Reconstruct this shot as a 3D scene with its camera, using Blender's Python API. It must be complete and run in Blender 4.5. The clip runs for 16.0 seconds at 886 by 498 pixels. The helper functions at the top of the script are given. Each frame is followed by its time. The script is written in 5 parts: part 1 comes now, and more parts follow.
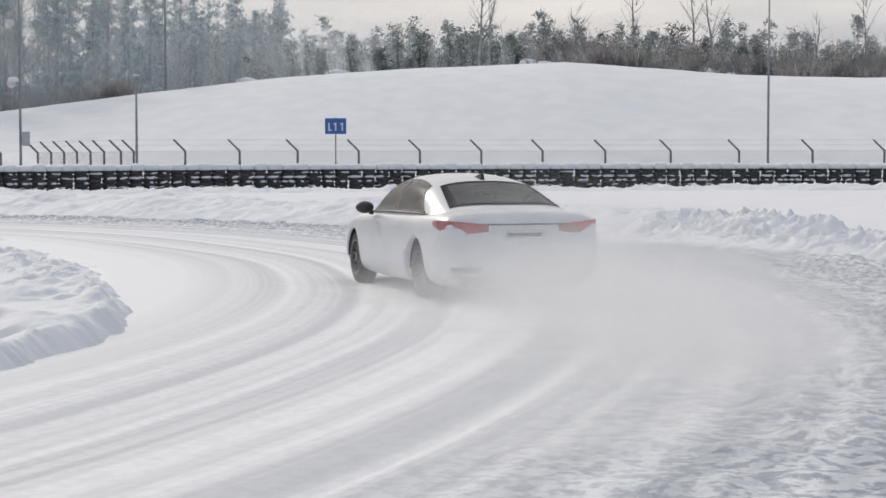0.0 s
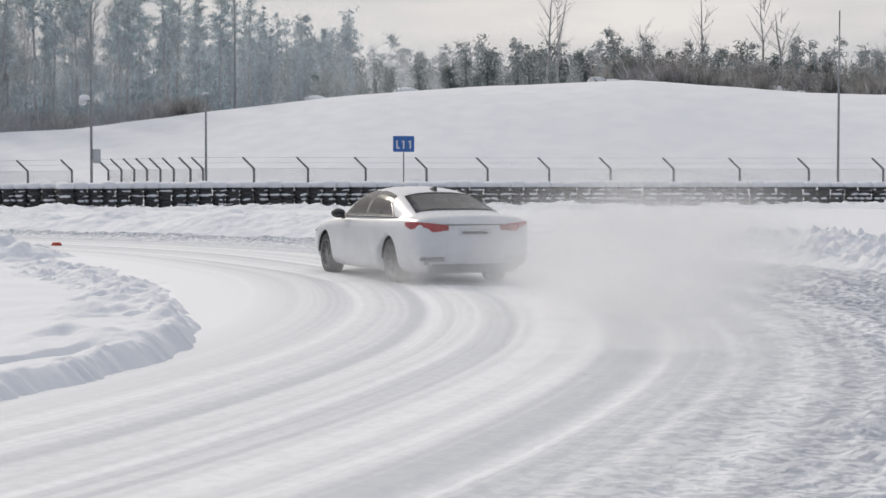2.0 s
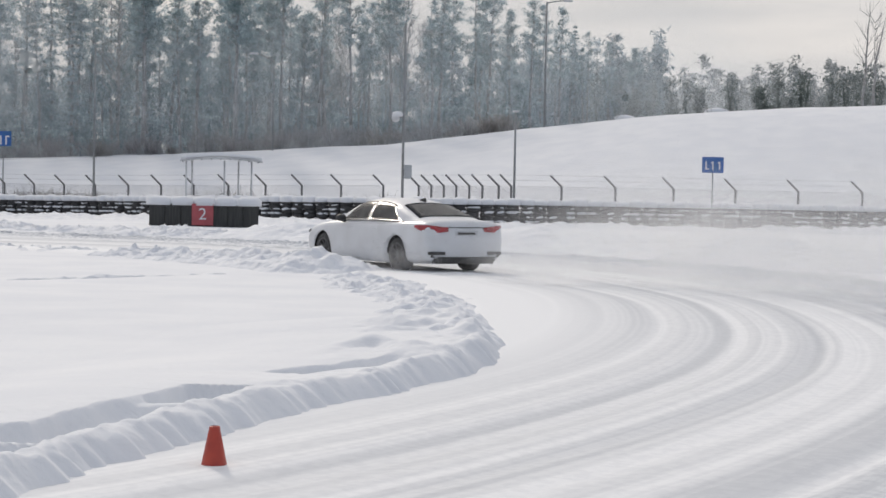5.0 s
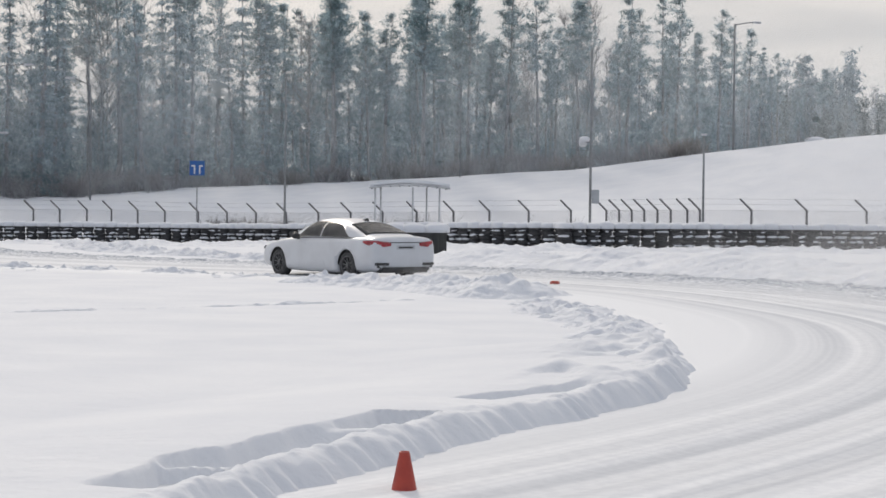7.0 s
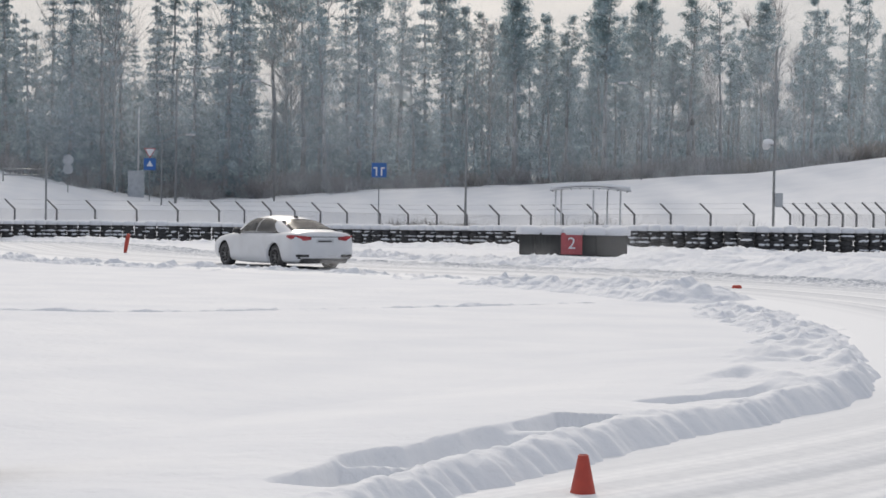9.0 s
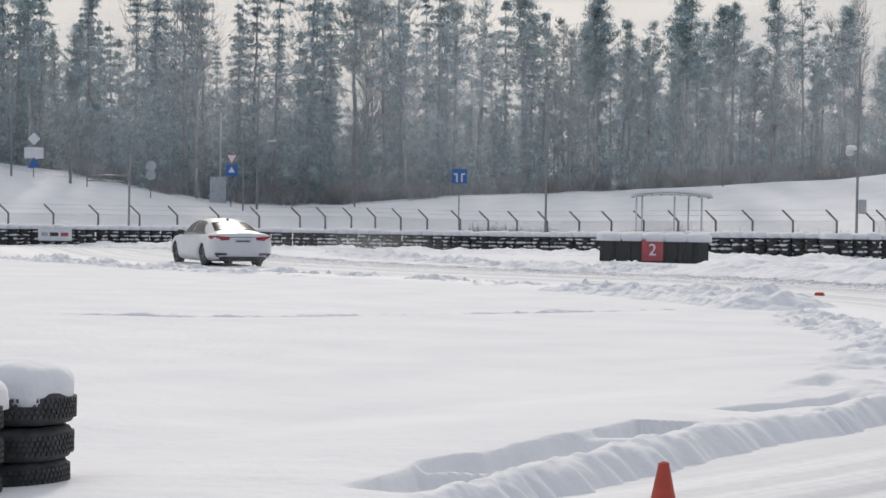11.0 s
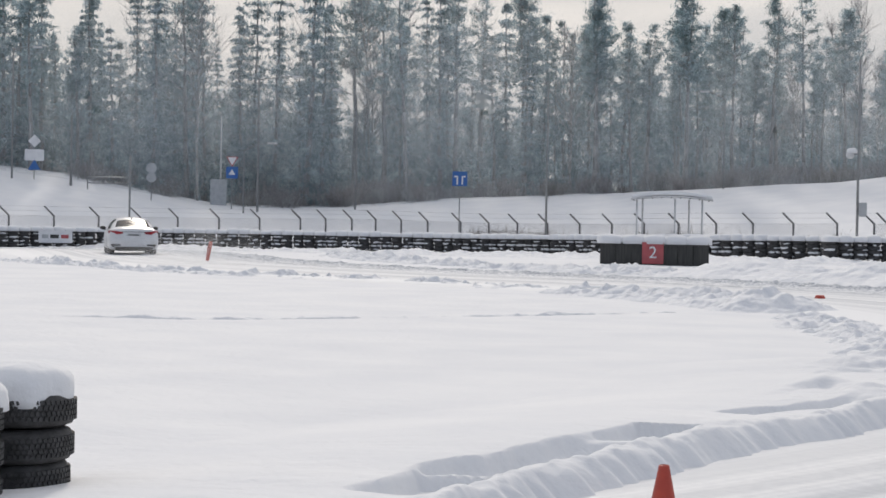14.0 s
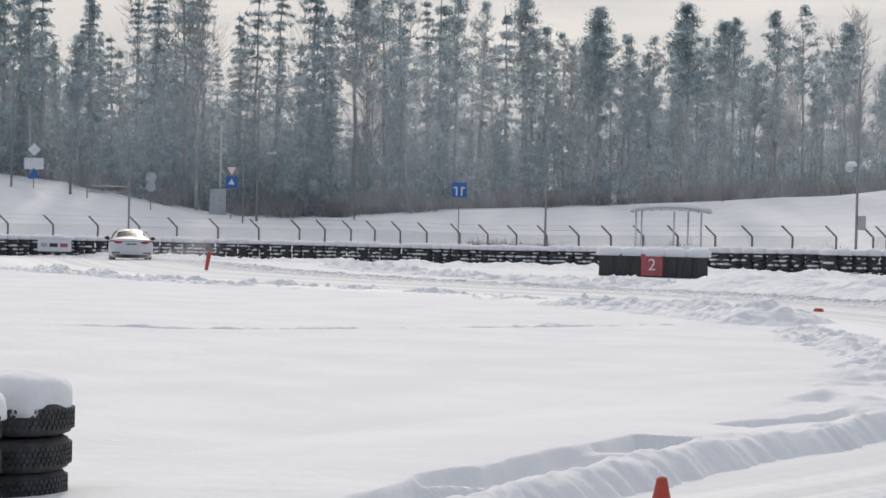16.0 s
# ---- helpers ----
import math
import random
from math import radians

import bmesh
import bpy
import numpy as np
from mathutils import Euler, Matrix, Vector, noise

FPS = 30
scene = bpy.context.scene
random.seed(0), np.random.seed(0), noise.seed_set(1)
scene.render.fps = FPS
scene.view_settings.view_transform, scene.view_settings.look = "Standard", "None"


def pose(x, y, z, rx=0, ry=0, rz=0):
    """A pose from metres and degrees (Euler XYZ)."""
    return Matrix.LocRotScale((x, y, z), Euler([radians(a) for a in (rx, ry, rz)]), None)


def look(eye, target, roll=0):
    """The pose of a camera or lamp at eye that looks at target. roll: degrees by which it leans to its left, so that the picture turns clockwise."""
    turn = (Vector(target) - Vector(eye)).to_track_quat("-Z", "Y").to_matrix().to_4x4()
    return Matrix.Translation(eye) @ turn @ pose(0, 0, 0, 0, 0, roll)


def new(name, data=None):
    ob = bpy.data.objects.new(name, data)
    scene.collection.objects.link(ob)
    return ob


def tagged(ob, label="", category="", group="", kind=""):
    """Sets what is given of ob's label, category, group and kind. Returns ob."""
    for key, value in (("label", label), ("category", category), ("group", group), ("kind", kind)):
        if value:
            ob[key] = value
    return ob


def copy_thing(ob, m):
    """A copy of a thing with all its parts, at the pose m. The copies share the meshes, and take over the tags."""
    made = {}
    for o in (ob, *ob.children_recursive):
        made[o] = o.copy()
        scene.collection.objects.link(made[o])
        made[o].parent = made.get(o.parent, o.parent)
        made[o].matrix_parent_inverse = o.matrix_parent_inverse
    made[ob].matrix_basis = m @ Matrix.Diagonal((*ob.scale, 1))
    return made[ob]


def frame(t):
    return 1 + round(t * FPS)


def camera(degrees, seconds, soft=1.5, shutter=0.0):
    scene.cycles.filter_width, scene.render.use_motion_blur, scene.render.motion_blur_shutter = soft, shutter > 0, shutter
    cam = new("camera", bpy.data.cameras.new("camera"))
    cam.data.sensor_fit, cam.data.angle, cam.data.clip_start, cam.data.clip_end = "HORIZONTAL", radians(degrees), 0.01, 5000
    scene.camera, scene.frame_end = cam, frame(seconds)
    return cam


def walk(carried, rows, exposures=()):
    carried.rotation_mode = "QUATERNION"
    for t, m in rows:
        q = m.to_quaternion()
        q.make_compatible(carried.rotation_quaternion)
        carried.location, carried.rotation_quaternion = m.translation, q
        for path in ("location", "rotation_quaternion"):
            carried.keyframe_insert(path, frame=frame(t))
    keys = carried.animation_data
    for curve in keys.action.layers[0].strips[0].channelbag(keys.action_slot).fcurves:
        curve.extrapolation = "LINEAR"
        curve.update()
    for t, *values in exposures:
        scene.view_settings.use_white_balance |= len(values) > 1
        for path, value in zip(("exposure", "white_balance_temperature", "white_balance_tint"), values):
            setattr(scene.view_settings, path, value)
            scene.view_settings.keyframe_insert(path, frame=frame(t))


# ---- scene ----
cam = camera(26.65, 16.0, soft=1.6)
EYE = 1.67
# seconds, yaw, pitch, roll of a camera that turns on its stand
ROWS = [
    (0.0, 0.013, -2.952, 0.036),
    (0.5, -0.010, -2.123, -0.108),
    (1.0, 0.227, -2.402, -0.061),
    (1.5, 0.885, -2.423, -0.039),
    (2.0, 2.086, -2.407, -0.051),
    (2.5, 3.611, -2.231, -0.184),
    (3.0, 4.976, -2.004, -0.324),
    (3.5, 6.613, -1.899, -0.528),
    (4.0, 8.326, -1.932, -0.798),
    (6.5, 15.780, -1.468, -0.802),
    (7.0, 17.214, -1.231, -0.608),
    (7.5, 18.659, -1.177, -1.023),
    (8.0, 19.933, -1.191, -0.964),
    (8.5, 21.229, -1.226, -0.968),
    (9.0, 22.736, -1.229, -0.888),
    (9.5, 23.850, -1.171, -0.911),
    (10.0, 24.729, -1.136, -0.919),
    (12.5, 25.322, -1.054, -0.980),
    (13.0, 25.224, -0.996, -0.986),
    (13.5, 25.199, -0.977, -0.985),
    (14.0, 25.205, -1.003, -1.018),
    (14.5, 25.204, -0.967, -1.186),
    (15.0, 25.169, -0.879, -1.186),
    (15.5, 25.169, -0.778, -1.313),
    (16.0, 25.180, -0.667, -1.353),
]
walk(cam, [(t, pose(0, 0, EYE, 90 + pitch, roll, yaw)) for t, yaw, pitch, roll in ROWS])

# ---- world, sun ----
SUN_AZ, SUN_EL = 30.0, 32.0
world = bpy.data.worlds.new("world")
scene.world = world
world.use_nodes = True
wn, wl = world.node_tree.nodes, world.node_tree.links
wn.clear()
w_out, w_bg = wn.new("ShaderNodeOutputWorld"), wn.new("ShaderNodeBackground")
w_sky = wn.new("ShaderNodeTexSky")
w_sky.sky_type, w_sky.sun_disc = "NISHITA", False
w_sky.sun_elevation, w_sky.sun_rotation = radians(SUN_EL), radians(-SUN_AZ)
w_sky.air_density, w_sky.dust_density = 1.2, 3.0
w_co, w_map, w_noise = wn.new("ShaderNodeTexCoord"), wn.new("ShaderNodeMapping"), wn.new("ShaderNodeTexNoise")
w_map.inputs["Scale"].default_value = (3.0, 3.0, 16.0)
w_noise.inputs["Scale"].default_value, w_noise.inputs["Detail"].default_value = 1.6, 5.0
w_ramp = wn.new("ShaderNodeValToRGB")
w_ramp.color_ramp.elements[0].position, w_ramp.color_ramp.elements[0].color = 0.38, (5.6, 5.72, 6.05, 1)
w_ramp.color_ramp.elements[1].position, w_ramp.color_ramp.elements[1].color = 0.64, (7.75, 7.6, 7.6, 1)
w_mix = wn.new("ShaderNodeMix")
w_mix.data_type = "RGBA"
w_mix.inputs["Factor"].default_value = 0.93
wl.new(w_co.outputs["Generated"], w_map.inputs["Vector"])
wl.new(w_map.outputs["Vector"], w_noise.inputs["Vector"])
wl.new(w_noise.outputs["Fac"], w_ramp.inputs["Fac"])
# the haze glows towards the sun and is dimmer and bluer away from it
w_dot, w_side = wn.new("ShaderNodeVectorMath"), wn.new("ShaderNodeValToRGB")
w_dot.operation = "DOT_PRODUCT"
w_dot.inputs[1].default_value = (-math.sin(radians(SUN_AZ)) * math.cos(radians(SUN_EL)), math.cos(radians(SUN_AZ)) * math.cos(radians(SUN_EL)), math.sin(radians(SUN_EL)))
w_half = wn.new("ShaderNodeMapRange")
w_half.inputs["From Min"].default_value, w_half.inputs["From Max"].default_value = -1.0, 1.0
w_side.color_ramp.elements[0].position, w_side.color_ramp.elements[0].color = 0.15, (0.385, 0.462, 0.585, 1)
w_side.color_ramp.elements[1].position, w_side.color_ramp.elements[1].color = 0.92, (1.0, 0.975, 0.95, 1)
w_mul = wn.new("ShaderNodeMix")
w_mul.data_type, w_mul.blend_type = "RGBA", "MULTIPLY"
w_mul.inputs["Factor"].default_value = 1.0
wl.new(w_co.outputs["Generated"], w_dot.inputs[0])
wl.new(w_dot.outputs["Value"], w_half.inputs["Value"])
wl.new(w_half.outputs["Result"], w_side.inputs["Fac"])
wl.new(w_ramp.outputs["Color"], w_mul.inputs["A"])
wl.new(w_side.outputs["Color"], w_mul.inputs["B"])
wl.new(w_sky.outputs["Color"], w_mix.inputs["A"])
# an overcast sky is brighter overhead than at its rim
w_sep, w_up, w_lift = wn.new("ShaderNodeSeparateXYZ"), wn.new("ShaderNodeMapRange"), wn.new("ShaderNodeMix")
w_up.inputs["To Min"].default_value, w_up.inputs["To Max"].default_value = 1.0, 1.45
w_lift.data_type, w_lift.blend_type = "RGBA", "MULTIPLY"
w_lift.inputs["Factor"].default_value = 1.0
wl.new(w_co.outputs["Generated"], w_sep.inputs["Vector"])
wl.new(w_sep.outputs["Z"], w_up.inputs["Value"])
wl.new(w_mul.outputs["Result"], w_lift.inputs["A"])
wl.new(w_up.outputs["Result"], w_lift.inputs["B"])
wl.new(w_lift.outputs["Result"], w_mix.inputs["B"])
wl.new(w_mix.outputs["Result"], w_bg.inputs["Color"])
w_bg.inputs["Strength"].default_value = 0.103
wl.new(w_bg.outputs["Background"], w_out.inputs["Surface"])

sun = new("sun", bpy.data.lights.new("sun", "SUN"))
sun.data.energy, sun.data.angle, sun.data.color = 1.42, radians(6), (1.0, 0.905, 0.79)
SUN_DIR = Vector((-math.sin(radians(SUN_AZ)) * math.cos(radians(SUN_EL)), math.cos(radians(SUN_AZ)) * math.cos(radians(SUN_EL)), math.sin(radians(SUN_EL))))
sun.matrix_world = look(SUN_DIR * 200, (0, 0, 0))


# ---- materials ----
def material(name, colour, rough=0.6, colour2=None, scale=8.0, bump=0.0, bump_scale=40.0, metal=0.0, detail=4.0,
             stretch=(1, 1, 1), spread=(0.35, 0.65), island=0.0, spec=0.5):
    """A surface of two colours mixed by noise, with fine relief and wear in its gloss."""
    m = bpy.data.materials.new(name)
    m.use_nodes = True
    n, l = m.node_tree.nodes, m.node_tree.links
    b = n["Principled BSDF"]
    b.inputs["Roughness"].default_value, b.inputs["Metallic"].default_value = rough, metal
    b.inputs["Specular IOR Level"].default_value = spec
    co, mp = n.new("ShaderNodeTexCoord"), n.new("ShaderNodeMapping")
    mp.inputs["Scale"].default_value = stretch
    l.new(co.outputs["Object"], mp.inputs["Vector"])
    colour2 = colour2 or tuple(c * 0.8 for c in colour)
    tex = n.new("ShaderNodeTexNoise")
    tex.inputs["Scale"].default_value, tex.inputs["Detail"].default_value = scale, detail
    l.new(mp.outputs["Vector"], tex.inputs["Vector"])
    ramp = n.new("ShaderNodeValToRGB")
    ramp.color_ramp.elements[0].position, ramp.color_ramp.elements[1].position = spread
    ramp.color_ramp.elements[0].color, ramp.color_ramp.elements[1].color = (*colour, 1), (*colour2, 1)
    l.new(tex.outputs["Fac"], ramp.inputs["Fac"])
    out = ramp.outputs["Color"]
    if island:
        geo, hsv, mr = n.new("ShaderNodeNewGeometry"), n.new("ShaderNodeHueSaturation"), n.new("ShaderNodeMapRange")
        mr.inputs["To Min"].default_value, mr.inputs["To Max"].default_value = 1 - island, 1 + island
        l.new(geo.outputs["Random Per Island"], mr.inputs["Value"])
        l.new(mr.outputs["Result"], hsv.inputs["Value"])
        l.new(out, hsv.inputs["Color"])
        out = hsv.outputs["Color"]
    l.new(out, b.inputs["Base Color"])
    if bump:
        t2, bp = n.new("ShaderNodeTexNoise"), n.new("ShaderNodeBump")
        t2.inputs["Scale"].default_value, t2.inputs["Detail"].default_value = bump_scale, 6.0
        bp.inputs["Strength"].default_value, bp.inputs["Distance"].default_value = 1.0, bump
        l.new(mp.outputs["Vector"], t2.inputs["Vector"])
        l.new(t2.outputs["Fac"], bp.inputs["Height"])
        l.new(bp.outputs["Normal"], b.inputs["Normal"])
    return m


SNOW = material("snow", (0.755, 0.765, 0.785), 0.8, (0.70, 0.715, 0.745), 0.6, 0.02, 7.0, spec=0.08)


def track_material():
    """Packed snow: pale drifts and icy grey lanes drawn out along the track, blue-grey flecks and crumbs on its outer
    side.
    """
    m = material("packed_snow", (0.76, 0.77, 0.79), 0.72, (0.5, 0.52, 0.55), 0.8, 0.05, 13.0, spec=0.1)
    n, l = m.node_tree.nodes, m.node_tree.links
    b = n["Principled BSDF"]
    uv, mp, tex, ramp = n.new("ShaderNodeUVMap"), n.new("ShaderNodeMapping"), n.new("ShaderNodeTexNoise"), n.new("ShaderNodeValToRGB")
    uv.uv_map = "along"
    mp.inputs["Scale"].default_value = (3.2, 0.011, 1.0)
    tex.inputs["Scale"].default_value, tex.inputs["Detail"].default_value, tex.inputs["Distortion"].default_value = 1.0, 6.0, 0.25
    ramp.color_ramp.elements[0].position, ramp.color_ramp.elements[1].position = 0.4, 0.63
    ramp.color_ramp.elements[0].color, ramp.color_ramp.elements[1].color = (0.56, 0.575, 0.60, 1), (0.80, 0.805, 0.815, 1)
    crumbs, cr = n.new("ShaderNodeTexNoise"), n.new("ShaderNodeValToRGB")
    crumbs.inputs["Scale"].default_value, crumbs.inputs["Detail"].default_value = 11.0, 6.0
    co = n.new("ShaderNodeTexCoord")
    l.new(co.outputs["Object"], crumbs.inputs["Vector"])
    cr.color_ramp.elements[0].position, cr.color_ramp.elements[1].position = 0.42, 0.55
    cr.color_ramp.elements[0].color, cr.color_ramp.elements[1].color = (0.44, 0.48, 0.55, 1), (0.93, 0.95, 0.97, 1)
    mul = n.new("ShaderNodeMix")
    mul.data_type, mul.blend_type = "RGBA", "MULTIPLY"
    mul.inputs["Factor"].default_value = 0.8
    l.new(uv.outputs["UV"], mp.inputs["Vector"])
    l.new(mp.outputs["Vector"], tex.inputs["Vector"])
    l.new(tex.outputs["Fac"], ramp.inputs["Fac"])
    l.new(crumbs.outputs["Fac"], cr.inputs["Fac"])
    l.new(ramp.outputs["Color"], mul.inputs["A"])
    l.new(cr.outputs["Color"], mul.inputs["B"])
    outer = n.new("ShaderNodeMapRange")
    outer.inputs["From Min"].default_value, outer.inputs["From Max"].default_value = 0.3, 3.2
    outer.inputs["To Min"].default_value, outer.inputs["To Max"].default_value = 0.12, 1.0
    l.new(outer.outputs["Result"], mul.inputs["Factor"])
    l.new(outer.outputs["Result"], n["Bump"].inputs["Strength"])
    wide, sep, left, rim = n.new("ShaderNodeUVMap"), n.new("ShaderNodeSeparateXYZ"), n.new("ShaderNodeMapRange"), n.new("ShaderNodeMix")
    wide.uv_map = "across"
    left.inputs["From Min"].default_value, left.inputs["From Max"].default_value = -4.3, -2.6
    rim.data_type = "RGBA"
    rim.inputs["A"].default_value = (0.77, 0.78, 0.795, 1)
    l.new(wide.outputs["UV"], sep.inputs["Vector"])
    l.new(sep.outputs["X"], left.inputs["Value"])
    l.new(sep.outputs["X"], outer.inputs["Value"])
    l.new(left.outputs["Result"], rim.inputs["Factor"])
    l.new(mul.outputs["Result"], rim.inputs["B"])
    l.new(rim.outputs["Result"], b.inputs["Base Color"])
    return m


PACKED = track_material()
CLODS = material("broken_snow", (0.78, 0.79, 0.81), 0.75, (0.68, 0.70, 0.74), 2.5, 0.03, 9.0, spec=0.08)
RUBBER = material("rubber", (0.03, 0.03, 0.031), 0.75, (0.07, 0.07, 0.072), 14.0, 0.004, 60.0)
BELT = material("rubber_belt", (0.03, 0.031, 0.03), 0.7, (0.055, 0.055, 0.052), 3.0, 0.004, 30.0, stretch=(6, 6, 0.6))
STEEL = material("galvanised_steel", (0.30, 0.31, 0.32), 0.5, (0.22, 0.23, 0.24), 5.0, metal=0.6)
# this grey is set lighter to include the haze in front of the posts
POST = material("weathered_post", (0.13, 0.13, 0.135), 0.6, (0.19, 0.19, 0.195), 6.0, 0.002, 40.0)
WIRE = material("wire", (0.33, 0.34, 0.36), 0.6, (0.28, 0.29, 0.30), 4.0, metal=0.3)
WHITE_METAL = material("white_metal", (0.62, 0.63, 0.65), 0.45, (0.5, 0.51, 0.53), 6.0)
RED_SIGN = material("red_panel", (0.46, 0.10, 0.11), 0.5, (0.36, 0.08, 0.09), 3.0)
BLUE_SIGN = material("blue_panel", (0.03, 0.12, 0.42), 0.4, (0.04, 0.14, 0.36), 3.0)
SIGN_WHITE = material("white_panel", (0.75, 0.76, 0.78), 0.5, (0.66, 0.67, 0.7), 3.0)
SIGN_BACK = material("grey_panel", (0.46, 0.48, 0.50), 0.5, (0.36, 0.38, 0.40), 3.0, metal=0.3)
ORANGE = material("orange_plastic", (0.45, 0.06, 0.035), 0.5, (0.36, 0.045, 0.03), 12.0, 0.001, 60.0)
BARK = material("bark", (0.20, 0.20, 0.205), 0.9, (0.36, 0.355, 0.355), 1.6, 0.02, 12.0, stretch=(4, 4, 0.7))
BIRCH = material("pale_bark", (0.42, 0.42, 0.42), 0.85, (0.24, 0.235, 0.23), 2.2, 0.01, 12.0, stretch=(3, 3, 1.4))


def leaf_material(name, colour, frost_haze, scale=0.5, spread=(0.42, 0.66)):
    """Needles or twigs through which some light passes, frosted in patches; tree colours are paled for air haze."""
    m = material(name, colour, 0.8, frost_haze, scale, detail=6.0, spread=spread, island=0.15, spec=0.15)
    n, l = m.node_tree.nodes, m.node_tree.links
    b, out = n["Principled BSDF"], n["Material Output"]
    thin, mix = n.new("ShaderNodeBsdfTranslucent"), n.new("ShaderNodeMixShader")
    mix.inputs["Fac"].default_value = 0.5
    l.new(b.inputs["Base Color"].links[0].from_socket, thin.inputs["Color"])
    l.new(b.outputs["BSDF"], mix.inputs[1])
    l.new(thin.outputs["BSDF"], mix.inputs[2])
    l.new(mix.outputs["Shader"], out.inputs["Surface"])
    return m


TWIG = leaf_material("twigs", (0.26, 0.25, 0.255), (0.45, 0.46, 0.48), 0.8)
DRY = leaf_material("dry_grass", (0.25, 0.24, 0.23), (0.46, 0.46, 0.46), 1.5)
# needle colours lifted and blued to carry the haze before the wood
PINE = leaf_material("pine_needles", (0.19, 0.275, 0.29), (0.55, 0.665, 0.715), 0.9)
SPRUCE = leaf_material("spruce_needles", (0.17, 0.25, 0.27), (0.58, 0.68, 0.735), 1.2)
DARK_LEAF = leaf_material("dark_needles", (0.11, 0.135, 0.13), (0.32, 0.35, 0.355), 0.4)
# distance haze is mixed into this paler, bluer needle colour
HAZED_LEAF = leaf_material("hazed_needles", (0.235, 0.30, 0.33), (0.44, 0.515, 0.555), 0.25)


# ---- small builders ----
def mesh_object(name, bm, mat, smooth=True):
    me = bpy.data.meshes.new(name)
    bm.to_mesh(me)
    bm.free()
    me.materials.append(mat)
    if smooth:
        me.shade_smooth()
    return new(name, me)


def part(name, bm, mat, parent, label="", smooth=True):
    ob = mesh_object(name, bm, mat, smooth)
    ob.parent = parent
    return tagged(ob, label)


def arrays_object(name, verts, faces, mat, smooth=True):
    """A mesh object out of numpy arrays of corners and of equal faces."""
    me = bpy.data.meshes.new(name)
    verts, faces = np.asarray(verts, dtype=np.float32), np.asarray(faces, dtype=np.int32)
    me.vertices.add(len(verts))
    me.vertices.foreach_set("co", verts.ravel())
    k = faces.shape[1]
    me.loops.add(faces.size)
    me.loops.foreach_set("vertex_index", faces.ravel())
    me.polygons.add(len(faces))
    me.polygons.foreach_set("loop_start", np.arange(0, faces.size, k, dtype=np.int32))
    me.update(calc_edges=True)
    me.materials.append(mat)
    if smooth:
        me.shade_smooth()
    return new(name, me)


def grid_faces(rows, cols):
    i = np.arange(rows - 1)[:, None] * cols + np.arange(cols - 1)[None, :]
    return np.stack([i, i + 1, i + cols + 1, i + cols], -1).reshape(-1, 4)


def add_box(bm, x0, y0, z0, x1, y1, z1, bevel=0.0):
    got = bmesh.ops.create_cube(bm, size=1.0, matrix=Matrix.Translation(((x0 + x1) / 2, (y0 + y1) / 2, (z0 + z1) / 2)) @ Matrix.Diagonal((x1 - x0, y1 - y0, z1 - z0, 1)))
    if bevel:
        bmesh.ops.bevel(bm, geom=list({e for v in got["verts"] for e in v.link_edges}), offset=bevel, segments=2, affect="EDGES")


def add_tube(bm, a, b, r0, r1=None, sides=8):
    """A tapered round bar from a to b."""
    a, b = Vector(a), Vector(b)
    m = Matrix.Translation((a + b) / 2) @ (b - a).to_track_quat("Z", "Y").to_matrix().to_4x4()
    bmesh.ops.create_cone(bm, cap_ends=True, segments=sides, radius1=r0, radius2=r0 if r1 is None else r1, depth=(b - a).length, matrix=m)


def spun(profile, sides=24, closed=False):
    """A bmesh turned about z from (radius, height) pairs."""
    bm = bmesh.new()
    rings = [[bm.verts.new((r * math.cos(2 * math.pi * i / sides), r * math.sin(2 * math.pi * i / sides), z)) for i in range(sides)] for r, z in profile]
    pairs = list(zip(rings, rings[1:])) + ([(rings[-1], rings[0])] if closed else [])
    for p, q in pairs:
        for i in range(sides):
            j = (i + 1) % sides
            bm.faces.new((p[i], p[j], q[j], q[i]))
    return bm


def smooth_step(v):
    v = np.clip(v, 0, 1)
    return v * v * (3 - 2 * v)


def value_noise(x, y, seed=0):
    """Smooth noise from 0 to 1 on arrays."""
    xi, yi = np.floor(x).astype(np.int64), np.floor(y).astype(np.int64)
    fx, fy = x - xi, y - yi
    fx, fy = fx * fx * (3 - 2 * fx), fy * fy * (3 - 2 * fy)

    def h(a, b):
        n = (a * 374761393 + b * 668265263 + seed * 974711) & 0xFFFFFFFF
        n = ((n ^ (n >> 13)) * 1274126177) & 0xFFFFFFFF
        return ((n ^ (n >> 16)) & 0xFFFF) / 65535.0
    return (h(xi, yi) * (1 - fx) + h(xi + 1, yi) * fx) * (1 - fy) + (h(xi, yi + 1) * (1 - fx) + h(xi + 1, yi + 1) * fx) * fy


def fractal(x, y, octaves=4, seed=0):
    total, amp, norm = 0.0, 1.0, 0.0
    for o in range(octaves):
        total, norm = total + amp * value_noise(x * 2 ** o, y * 2 ** o, seed + o), norm + amp
        amp *= 0.5
    return total / norm


def spot(az, d):
    """The place at a bearing (degrees to the left of y) and distance."""
    return -d * math.sin(radians(az)), d * math.cos(radians(az))


# ---- ground ----
CREST_AZ = [-60, -20, -13, -8.8, -5.9, -3.7, -1.5, 0.6, 3.5, 6.6, 10, 13.3, 17.1, 19.6, 25.2, 28.3, 30, 32.4, 33.8, 35.2, 36.5, 38.5, 45, 70]
CREST_H = [6.0, 6.8, 6.9, 7.1, 7.6, 8.0, 7.8, 7.65, 7.2, 6.5, 5.65, 4.65, 4.1, 3.75, 3.1, 2.4, 2.2, 2.45, 3.1, 3.85, 4.45, 4.95, 5.2, 5.0]


